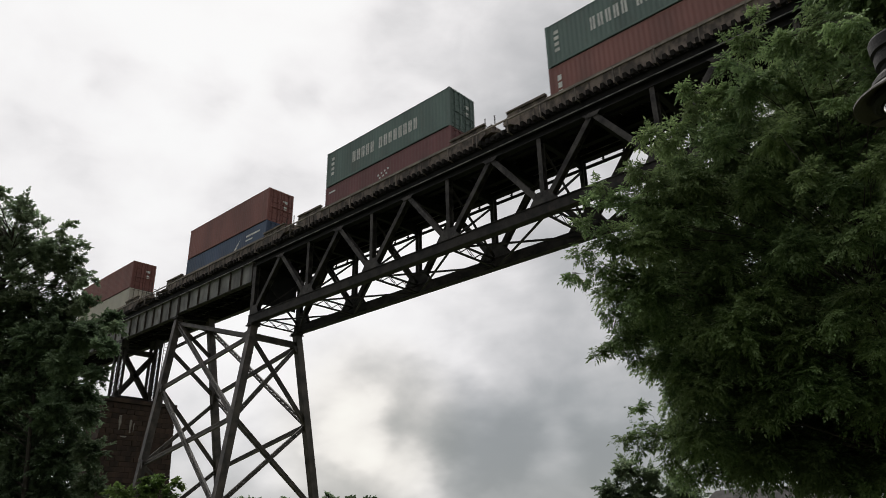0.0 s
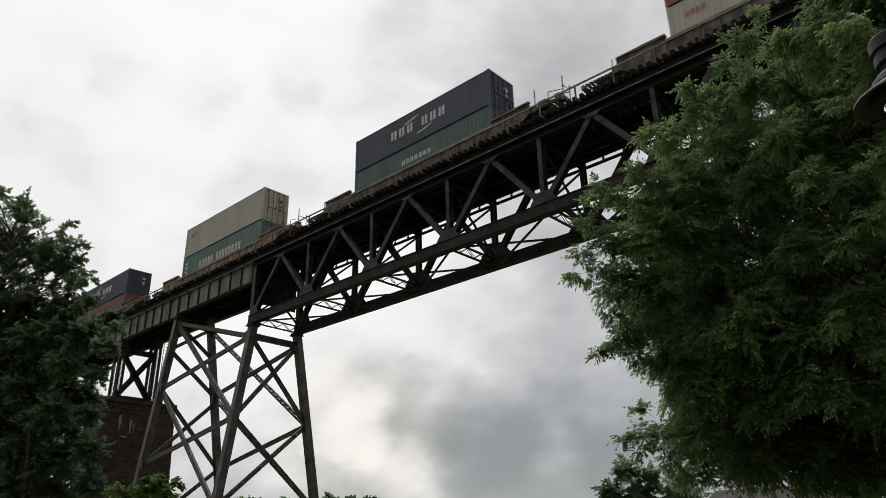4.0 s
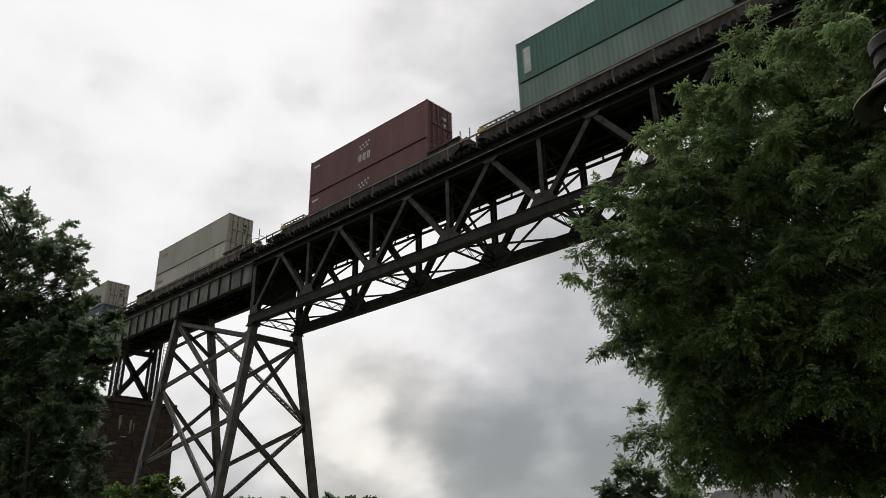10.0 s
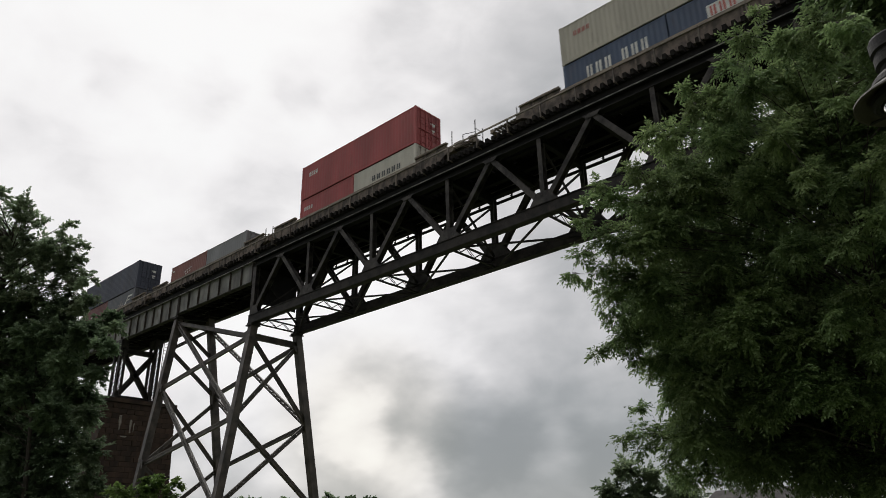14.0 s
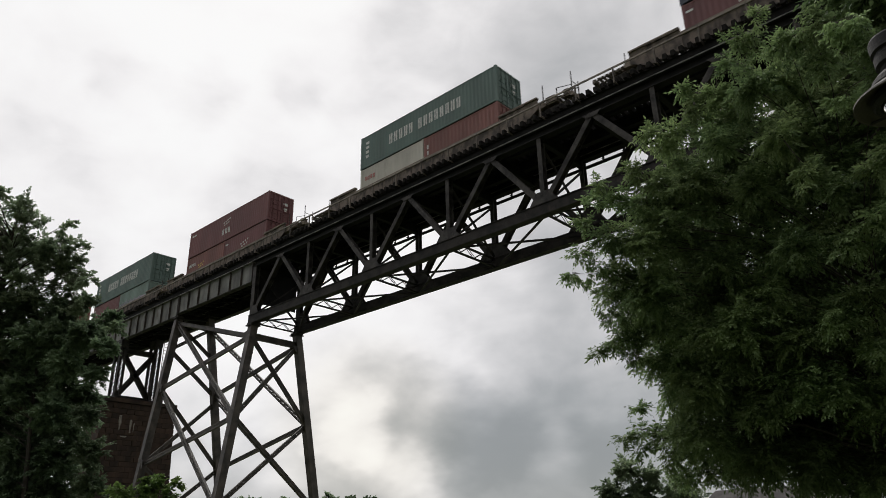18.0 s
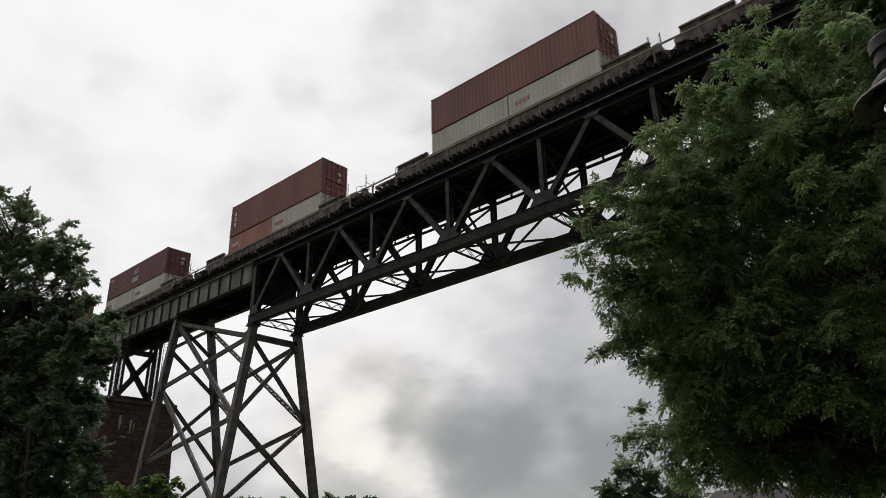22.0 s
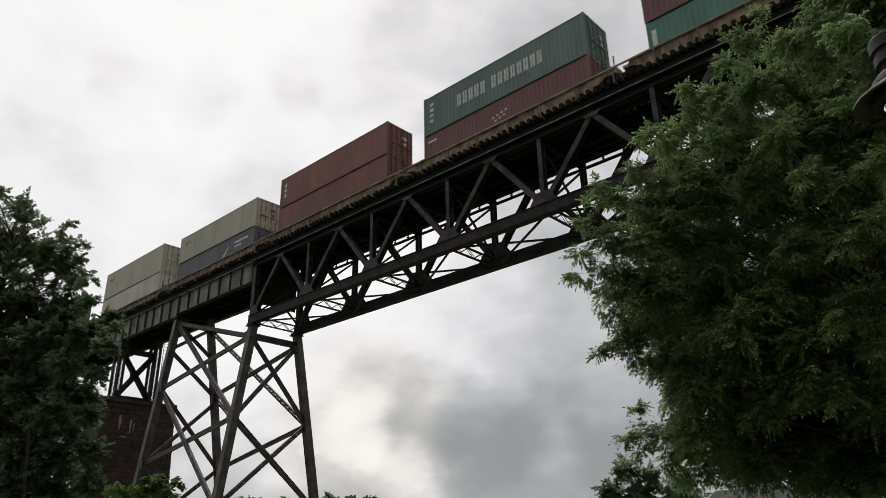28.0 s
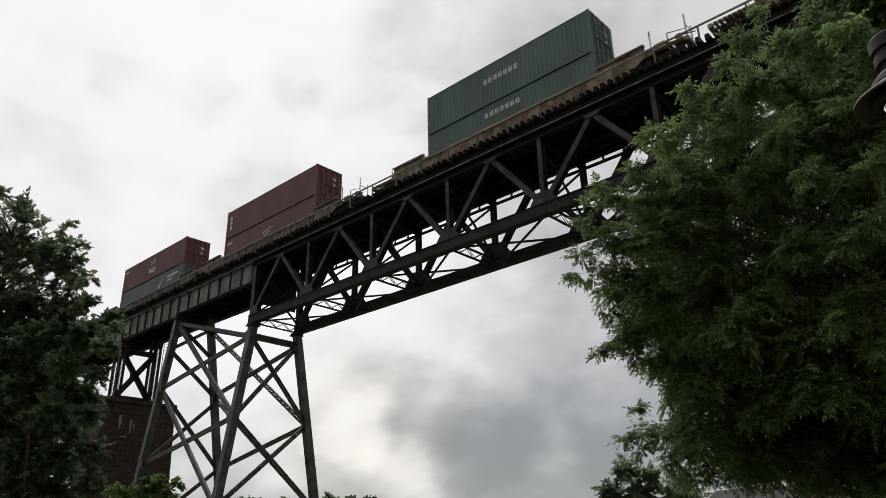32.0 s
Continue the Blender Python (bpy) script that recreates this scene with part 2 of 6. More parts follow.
LILAC_MARK = material("lilac_spray_paint", (0.24, 0.20, 0.27), (0.40, 0.36, 0.42), 0.7, 3)
TAN_MARK = material("beige_spray_paint", (0.22, 0.19, 0.17), (0.38, 0.34, 0.31), 0.7, 3)
RUST_MARK = material("rust_red_patch_paint", (0.135, 0.036, 0.022), (0.19, 0.055, 0.034), 0.7, 3)
YELLOW_MARK = material("yellow_marking_paint", (0.50, 0.36, 0.05), (0.65, 0.48, 0.08), 0.6, 3)


for dull in (SHADED_STEEL, DARK_STEEL, TIE_WOOD, STEEL):
    dull.node_tree.nodes["Principled BSDF"].inputs["Specular IOR Level"].default_value = 0.22


# ---- mesh helpers ----
def mesh_ob(name, bm, mat, parent=None, label=""):
    me = bpy.data.meshes.new(name)
    bm.to_mesh(me)
    bm.free()
    me.materials.append(mat)
    ob = new(name, me)
    if parent:
        ob.parent = parent
    return tagged(ob, label)


def part(name, bm, mat, parent, label=""):
    return mesh_ob(name, bm, mat, parent, label)


def share(name, ob, parent, m=None):
    """Another piece on the mesh of ob, under parent."""
    o = new(name, ob.data)
    o.parent = parent
    if m is not None:
        o.matrix_basis = m
    return o


def thing(name, label, category, group="", at=(0, 0, 0), kind=""):
    ob = new(name)
    ob.location = at
    ob.empty_display_size = 0.2
    return tagged(ob, label, category, group, kind)


def hexa(bm, pts):
    v = [bm.verts.new(p) for p in pts]
    for f in ((0, 3, 2, 1), (4, 5, 6, 7), (0, 1, 5, 4), (1, 2, 6, 5), (2, 3, 7, 6), (3, 0, 4, 7)):
        bm.faces.new([v[i] for i in f])


def box(bm, x0, x1, y0, y1, z0, z1):
    hexa(bm, [(x0, y0, z0), (x1, y0, z0), (x1, y1, z0), (x0, y1, z0), (x0, y0, z1), (x1, y0, z1), (x1, y1, z1), (x0, y1, z1)])


def axes(a, b, side=(0, 1, 0)):
    d = (Vector(b) - Vector(a)).normalized()
    s = Vector(side)
    s = (s - d * s.dot(d)).normalized()
    return d, s, d.cross(s)


def beam(bm, a, b, w, h, side=(0, 1, 0), off=(0, 0)):
    """A bar from a to b: w along side, h across it."""
    a, b = Vector(a), Vector(b)
    d, s, u = axes(a, b, side)
    o = s * off[0] + u * off[1]
    c = [o - s * w / 2 - u * h / 2, o + s * w / 2 - u * h / 2, o + s * w / 2 + u * h / 2, o - s * w / 2 + u * h / 2]
    hexa(bm, [a + q for q in c] + [b + q for q in c])


def extruded(bm, a, b, outline, side=(0, 1, 0)):
    """A bar from a to b with the given outline: (along side, across it) pairs."""
    a, b = Vector(a), Vector(b)
    d, s, u = axes(a, b, side)
    rings = [[bm.verts.new(p + s * q + u * r) for q, r in outline] for p in (a, b)]
    n = len(outline)
    for k in range(n):
        bm.faces.new([rings[0][k], rings[0][(k + 1) % n], rings[1][(k + 1) % n], rings[1][k]])
    bm.faces.new(rings[0][::-1])
    bm.faces.new(rings[1])


def isection(bm, a, b, w, h, side=(0, 1, 0), t=0.03):
    """A rolled section: flanges w wide along side, h apart, with a web."""
    f, e, g = w / 2, h / 2, t / 2
    extruded(bm, a, b, ((-f, -e - g), (f, -e - g), (f, -e + g), (g, -e + g), (g, e - g), (f, e - g), (f, e + g), (-f, e + g), (-f, e - g), (-g, e - g), (-g, -e + g), (-f, -e + g)), side)


def laced(bm, a, b, w, h, side=(0, 1, 0), t=0.05, step=0.45):
    """Two flanged strips, h apart, joined by zigzag lacing bars."""
    a, b = Vector(a), Vector(b)
    beam(bm, a, b, w, t, side, (0, h / 2 - t / 2))
    beam(bm, a, b, w, t, side, (0, -h / 2 + t / 2))
    d, s, u = axes(a, b, side)
    n = max(2, int((b - a).length / step))
    for k in range(n):
        p, q = a.lerp(b, k / n), a.lerp(b, (k + 1) / n)
        g = 1 if k % 2 else -1
        for e in (-1, 1):
            beam(bm, p + u * g * (h / 2 - t) + s * e * (w / 2 - 0.01), q - u * g * (h / 2 - t) + s * e * (w / 2 - 0.01), 0.012, 0.05, side)


def tube(bm, a, b, r, r2=None, n=8):
    a, b = Vector(a), Vector(b)
    r2 = r if r2 is None else r2
    d, s, u = axes(a, b, (0.13, 0.9, 0.4) if abs((b - a).normalized().dot(Vector((0.13, 0.9, 0.4)).normalized())) < 0.9 else (1, 0, 0))
    rings = []
    for p, q in ((a, r), (b, r2)):
        rings.append([bm.verts.new(p + (s * math.cos(2 * math.pi * k / n) + u * math.sin(2 * math.pi * k / n)) * q) for k in range(n)])
    for k in range(n):
        bm.faces.new([rings[0][k], rings[0][(k + 1) % n], rings[1][(k + 1) % n], rings[1][k]])
    bm.faces.new(rings[0][::-1])
    bm.faces.new(rings[1])


def lathe(bm, profile, n=24, at=(0, 0, 0)):
    rings = [[bm.verts.new((at[0] + r * math.cos(2 * math.pi * k / n), at[1] + r * math.sin(2 * math.pi * k / n), at[2] + z)) for k in range(n)] for r, z in profile]
    for p, q in zip(rings, rings[1:]):
        for k in range(n):
            bm.faces.new([p[k], p[(k + 1) % n], q[(k + 1) % n], q[k]])


# ---- ground ----
TRACK, NEAR, FAR = 30.24, 28.16, 32.32


def make_ground():
    bm = bmesh.new()
    n, size = 60, 2500.0
    grid = []
    for i in range(n + 1):
        row = []
        for j in range(n + 1):
            u, v = 2 * i / n - 1, 2 * j / n - 1
            x, y = size * u * abs(u), size * v * abs(v)
            r = math.hypot(x, y)
            z = 0.0 if r < 60 else min(1.0, (r - 60) / 400) * 2.5 * noise.noise((x / 160, y / 160, 0))
            row.append(bm.verts.new((x, y, min(z, 1.2))))
        grid.append(row)
    for i in range(n):
        for j in range(n):
            bm.faces.new([grid[i][j], grid[i + 1][j], grid[i + 1][j + 1], grid[i][j + 1]])
    tagged(mesh_ob("ground", bm, GROUND), "grassy valley floor under the viaduct", "ground", kind="structure")


make_ground()


# ---- viaduct ----
BENT_A, BENT_B, PANEL, PANELS = -56.36, -44.8, 6.6, 9
TOP_Z, LOW_Z = 21.84, 17.5          # centre lines of the chords
RAIL_Z = 23.26
A_LEVELS, B_LEVELS = (19.75, 14.0, 8.0, 2.2), (16.25, 10.3, 4.3)


def gusset(bm, x0, x1, y, z0, z1, lean=0.42):
    """A riveted plate over a joint, lying in the truss plane, narrower at its top."""
    d = (x1 - x0) * (1 - lean) / 2
    hexa(bm, [(x0, y - 0.012, z0), (x1, y - 0.012, z0), (x1, y + 0.012, z0), (x0, y + 0.012, z0),
              (x0 + d, y - 0.012, z1), (x1 - d, y - 0.012, z1), (x1 - d, y + 0.012, z1), (x0 + d, y + 0.012, z1)])


def truss_span():
    span = thing("truss_span", "dark riveted steel deck truss carrying one track", "bridge truss", "spans of the viaduct", (BENT_B, TRACK, LOW_Z))
    o = Vector((BENT_B, TRACK, LOW_Z))

    def L(x, y, z):
        return Vector((x, y, z)) - o

    x0, x1 = BENT_B, BENT_B + PANEL * PANELS
    for y, out in ((NEAR, -1), (FAR, 1)):
        bm = bmesh.new()
        yc, zc, n = y - TRACK, TOP_Z - LOW_Z, x1 - x0
        up, deep = (0.08, 0.46) if out < 0 else (0.21, 0.20)
        isection(bm, (-0.25, yc, zc + up), (n + 0.25, yc, zc + up), 0.46, deep, (0, 1, 0), 0.05)
        part("top_chord", bm, SHADED_STEEL, span)
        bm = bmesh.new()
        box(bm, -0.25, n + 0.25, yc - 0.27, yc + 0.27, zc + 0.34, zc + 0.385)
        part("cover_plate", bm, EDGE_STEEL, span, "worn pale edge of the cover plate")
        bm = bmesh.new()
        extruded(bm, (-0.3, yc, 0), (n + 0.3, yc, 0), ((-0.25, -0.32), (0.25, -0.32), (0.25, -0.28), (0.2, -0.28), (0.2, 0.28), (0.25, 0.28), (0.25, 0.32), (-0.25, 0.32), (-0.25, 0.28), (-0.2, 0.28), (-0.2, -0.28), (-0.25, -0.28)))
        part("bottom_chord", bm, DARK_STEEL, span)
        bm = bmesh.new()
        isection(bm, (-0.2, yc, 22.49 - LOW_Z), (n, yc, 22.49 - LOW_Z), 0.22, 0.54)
        part("deck_stringer", bm, SHADED_STEEL, span)
        for k in range(PANELS + 1):
            x = x0 + k * PANEL
            bm = bmesh.new()
            w = 0.42 if k in (0, PANELS) else 0.26
            isection(bm, L(x, y, LOW_Z), L(x, y, TOP_Z - 0.15 if out < 0 else TOP_Z + 0.1), w, 0.34, (1, 0, 0))
            part("vertical", bm, STEEL, span)
            bm = bmesh.new()
            for dy in (-0.18, 0.18):
                wide = 0.95 if out < 0 else 1.3
                gusset(bm, k * PANEL - (wide if k else 0.22), k * PANEL + (wide if k < PANELS else 0.22), yc + dy, 0.2, 1.0 if out < 0 else 1.25)
            part("gusset_plate", bm, STEEL, span)
            if k == PANELS:
                break
            m = x + PANEL / 2
            for a, b in ((x, m), (x + PANEL, m)):
                bm = bmesh.new()
                isection(bm, L(a, y, LOW_Z + 0.2), L(b, y, TOP_Z - 0.1 if out < 0 else TOP_Z + 0.1), 0.30, 0.34, (1, 0, 0))
                part("diagonal", bm, STEEL, span)
            bm = bmesh.new()
            for s in (-0.22, 0.22):
                hexa(bm, [L(m + dx, y + s + dy, z) for z, hw in ((TOP_Z - 0.34, 0.30), (TOP_Z - 0.1 if out < 0 else TOP_Z + 0.12, 0.56)) for dx, dy in ((-hw, -0.015), (hw, -0.015), (hw, 0.015), (-hw, 0.015))])
            part("gusset_plate", bm, STEEL, span)
    # floor beams, stringers, sway frames and lateral bracing
    for k in range(2 * PANELS + 1):
        x = x0 + k * PANEL / 2
        bm = bmesh.new()
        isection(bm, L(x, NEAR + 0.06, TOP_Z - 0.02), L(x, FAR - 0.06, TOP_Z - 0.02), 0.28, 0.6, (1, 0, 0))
        part("floor_beam", bm, SHADED_STEEL, span)
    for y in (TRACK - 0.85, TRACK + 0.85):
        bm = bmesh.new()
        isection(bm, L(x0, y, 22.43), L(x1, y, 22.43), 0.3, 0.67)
        part("stringer", bm, SHADED_STEEL, span)
    for x in (x0, x1):
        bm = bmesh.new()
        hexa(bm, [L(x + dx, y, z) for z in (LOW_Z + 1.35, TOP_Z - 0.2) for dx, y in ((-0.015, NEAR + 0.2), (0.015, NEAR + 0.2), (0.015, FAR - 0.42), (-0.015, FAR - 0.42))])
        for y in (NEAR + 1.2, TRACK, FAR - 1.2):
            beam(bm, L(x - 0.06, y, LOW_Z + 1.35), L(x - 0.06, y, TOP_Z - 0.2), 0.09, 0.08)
        part("end_diaphragm", bm, SHADED_STEEL, span, "solid plate closing the truss end")
    for k in range(PANELS + 1):
        x = x0 + k * PANEL
        bm = bmesh.new()
        laced(bm, L(x, NEAR + 0.2, LOW_Z + 0.02), L(x, FAR - 0.2, LOW_Z + 0.02), 0.14, 0.6, (1, 0, 0), 0.08, 0.62)
        part("bottom_strut", bm, DARK_STEEL, span)
        for a, b in ((NEAR, FAR), (FAR, NEAR)):
            bm = bmesh.new()
            beam(bm, L(x, a, LOW_Z + 0.3), L(x, b, TOP_Z - 0.45), 0.1, 0.12, (1, 0, 0))
            part("sway_brace", bm, DARK_STEEL, span)
        if k < PANELS:
            for a, b, dz in ((NEAR, FAR, 0.0), (FAR, NEAR, -0.1)):
                bm = bmesh.new()
                beam(bm, L(x, a, LOW_Z - 0.16 + dz), L(x + PANEL, b, LOW_Z - 0.16 + dz), 0.1, 0.1, (0, 0, 1))
                part("lateral_brace", bm, DARK_STEEL, span)
    return span


def service_pipe():
    x0, x1 = BENT_B - 0.5, BENT_B + PANEL * PANELS + 0.5
    # guessed bar, placed to show just under the far chord from the camera
    t = thing("service_pipe", "dark bar drawn as a steel pipe along the truss", "pipe", "", (x0, FAR + 0.5, 21.8))
    bm = bmesh.new()
    tube(bm, (0, 0, 0), (x1 - x0, 0, 0), 0.1, n=10)
    part("pipe", bm, SHADED_STEEL, t)
    # hangers added so the gap above it breaks into dashes
    first = None
    for k in range(int((x1 - x0) / 1.32)):
        if first is None:
            bm = bmesh.new()
            box(bm, -0.06, 0.06, -0.02, 0.02, 0.085, 0.98)
            box(bm, -0.06, 0.06, -0.13, 0.13, 0.10, 0.14)
            first = part("hanger", bm, SHADED_STEEL, t)
            first.location = (0.3, 0, 0)
        else:
            share("hanger", first, t, pose(0.3 + 1.32 * k, 0, 0))


def girder_span(x0, x1, z0, z1, lift, name_label):
    """lift: how much higher the bottom of the far girder lies."""
    span = thing("plate_girder_span", name_label, "bridge girder", "spans of the viaduct", (x0, TRACK, z0))
    n = round((x1 - x0) / 1.5)
    for y, out in ((NEAR - TRACK, -1), (FAR - TRACK, 1)):
        bm = bmesh.new()
        low = 0.0 if out < 0 else lift
        box(bm, 0.02, x1 - x0 - 0.02, y - 0.015, y + 0.015, low + 0.04, z1 - z0 - 0.05)
        # far web is darkened in colour to mimic blocked light
        part("web", bm, GIRDER_STEEL if out < 0 else DARK_STEEL, span, "chalky grey riveted web plate" if out < 0 else "riveted web plate, colour darkened for shade")
        bm = bmesh.new()
        box(bm, 0, x1 - x0, y - 0.24, y + 0.24, z1 - z0 - 0.05, z1 - z0)
        part("top_flange", bm, EDGE_STEEL, span)
        bm = bmesh.new()
        isection(bm, (0, y, 22.48 - z0), (x1 - x0, y, 22.48 - z0), 0.22, 0.56)
        part("deck_stringer", bm, SHADED_STEEL, span)
        bm = bmesh.new()
        box(bm, 0, x1 - x0, y - 0.22, y + 0.22, low, low + 0.04)
        part("bottom_flange", bm, STEEL, span)
        first = None
        for k in range(n + 1):
            x = min(max((x1 - x0) * k / n, 0.05), x1 - x0 - 0.05)
            if first is None:
                bm = bmesh.new()
                box(bm, -0.05, 0.05, -0.015, 0.015, low + 0.04, z1 - z0 - 0.05)
                box(bm, -0.015, 0.015, 0.0 if out > 0 else -0.14, 0.14 if out > 0 else 0.0, low + 0.04, z1 - z0 - 0.05)
                first = part("stiffener", bm, TOWER_STEEL, span)
                first.location = (x, y + out * 0.03, 0)
            else:
                share("stiffener", first, span, pose(x, y + out * 0.03, 0))
    for k in range(0, n + 1, 2):
        x = min(max((x1 - x0) * k / n, 0.1), x1 - x0 - 0.1)
        bm = bmesh.new()
        yn, yf = NEAR - TRACK + 0.05, FAR - TRACK - 0.05
        h = z1 - z0
        for a, b in (((x, yn, 0.15), (x, yf, h - 0.2)), ((x, yn, h - 0.2), (x, yf, lift + 0.15)), ((x, yn, 0.15), (x, yf, lift + 0.15)), ((x, yn, h - 0.2), (x, yf, h - 0.2))):
            beam(bm, a, b, 0.1, 0.1, (1, 0, 0))
        part("cross_frame", bm, SHADED_STEEL, span)
    for y in (-0.85, 0.85):
        bm = bmesh.new()
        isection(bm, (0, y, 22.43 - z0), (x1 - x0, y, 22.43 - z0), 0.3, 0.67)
        part("stringer", bm, SHADED_STEEL, span)
    return span


def leg_at(top, batter, z):
    """The point of a battered leg at the height z."""
    return Vector((top[0], top[1] + batter * (top[2] - z), z))


LEGS = {"an": ((BENT_A, 28.21, 20.15), -0.122), "af": ((BENT_A, 31.10, 20.8), 0.172),
        "bn": ((BENT_B, 28.25, 17.1), -0.135), "bf": ((BENT_B, 32.2, 17.1), 0.198)}


def tower():
    t = thing("trestle_tower", "four-legged riveted steel tower with crossed laced braces", "bridge tower", "", (0.5 * (BENT_A + BENT_B), TRACK, 0))
    o = Vector((0.5 * (BENT_A + BENT_B), TRACK, 0))

    def P(leg, z):
        return leg_at(*LEGS[leg], z) - o

    for leg, (top, bat) in LEGS.items():
        bm = bmesh.new()
        a, b = P(leg, top[2]), P(leg, 0.55)
        for s in (-0.23, 0.23):
            beam(bm, a, b, 0.06, 0.48, (0, 1, 0), (s, 0))
        beam(bm, a, b, 0.55, 0.04, (0, 1, 0), (0, 0.25))
        d = b - a
        n = int(d.length / 0.6)
        for k in range(n):
            for q in (-0.2,):
                p0, p1 = a + d * (k / n), a + d * ((k + 1) / n)
                sg = 0.18 if k % 2 else -0.18
                beam(bm, p0 + Vector((0.22, sg, 0)), p1 + Vector((0.22, -sg, 0)), 0.06, 0.012, (0, 1, 0))
        part("leg", bm, TOWER_STEEL, t)
        bm = bmesh.new()
        p = P(leg, 0)
        box(bm, p.x - 0.8, p.x + 0.8, p.y - 0.8, p.y + 0.8, -0.3, 0.55)
        part("footing", bm, CONCRETE, t, "weathered concrete footing block")
        bm = bmesh.new()
        p = P(leg, top[2])
        box(bm, p.x - 0.32, p.x + 0.32, p.y - 0.36, p.y + 0.36, p.z - 0.03, p.z + 0.05)
        for k in range(4):
            box(bm, p.x - 0.36 + 0.2 * k, p.x - 0.26 + 0.2 * k, p.y - 0.42, p.y + 0.42, p.z - 0.12, p.z - 0.035)
        box(bm, p.x - 0.4, p.x + 0.4, p.y - 0.3, p.y + 0.3, p.z + 0.052, p.z + 0.14)
        part("bearing", bm, STEEL, t)

    def brace(l0, z0, l1, z1, wide=0.26, solid=False, name="brace"):
        bm = bmesh.new()
        a, b = P(l0, z0), P(l1, z1)
        side = (0, 1, 0) if l0[0] != l1[0] else (1, 0, 0)
        if solid:
            isection(bm, a, b, 0.24, wide, side)
        else:
            laced(bm, a, b, 0.18, wide + 0.06, side, 0.115, 0.3)
        part(name, bm, TOWER_STEEL, t)

    A, B = A_LEVELS, B_LEVELS
    for n, s in (("an", "bn"), ("af", "bf")):
        for k in range(3):
            brace(n, A[k], s, B[k], 0.26, k == 0, "strut" if k == 0 else "brace") if k == 0 else None
            brace(s, B[k], n, A[k + 1])
            if k < 2:
                brace(n, A[k], s, B[k + 1], 0.3)
    bm = bmesh.new()
    isection(bm, (BENT_A - o.x, 27.9 - o.y, 20.29 - 0.13), (BENT_A - o.x, 31.3 - o.y, 20.62), 0.3, 0.2, (1, 0, 0))
    part("cap_beam", bm, SHADED_STEEL, t)
    brace("an", A[0], "af", A[0], 0.3, True, "strut")
    brace("an", A[0], "af", 17.2, 0.22)
    brace("af", A[0], "an", 17.4, 0.22)
    brace("an", 17.3, "af", A[1], 0.24)
    brace("an", A[1], "af", A[2], 0.24)
    brace("af", 13.4, "an", A[2], 0.24)
    brace("an", A[2], "af", A[3], 0.24)
    brace("af", A[2], "an", A[3], 0.24)
    brace("bn", B[0], "bf", B[0], 0.42, True, "strut")
    for leg, g in (("bn", 1), ("bf", -1)):
        p = P(leg, 16.6)
        bm = bmesh.new()
        for dx in (-0.22, 0.22):
            hexa(bm, [(p.x + dx + ex, p.y + g * dy, p.z + dz) for dz, d0, d1 in ((-0.95, -0.2, 0.25), (-0.45, -0.2, 0.6)) for ex, dy in ((-0.012, d0), (0.012, d0), (0.012, d1), (-0.012, d1))])
        part("gusset_plate", bm, TOWER_STEEL, t)
    for k in range(2):
        brace("bn", B[k], "bf", B[k + 1], 0.24)
        brace("bf", B[k], "bn", B[k + 1], 0.24)
    for leg, zs in (("an", A[1:]), ("af", A[1:]), ("bn", B), ("bf", B)):
        for z in zs:
            p = P(leg, z)
            bm = bmesh.new()
            inward = 1 if leg[0] == "a" else -1
            sy = -0.24 if leg[1] == "n" else 0.24
            hexa(bm, [(p.x + inward * dx - 0.0, p.y + sy + dy, p.z + dz) for dx, dy, dz in
                      ((-0.2, -0.012, -0.5), (0.55, -0.012, -0.3), (0.55, 0.012, -0.3), (-0.2, 0.012, -0.5), (-0.2, -0.012, 0.5), (0.55, -0.012, 0.3), (0.55, 0.012, 0.3), (-0.2, 0.012, 0.5))])
            part("gusset_plate", bm, TOWER_STEEL, t)
    return t


PIER_X0, PIER_X1, PIER_Y0, PIER_Y1, PIER_Z = -69.0, -65.6, 26.4, 33.1, 14.35


LIME = material("lime_stain", (0.16, 0.14, 0.12), (0.34, 0.31, 0.28), 0.95, 5)


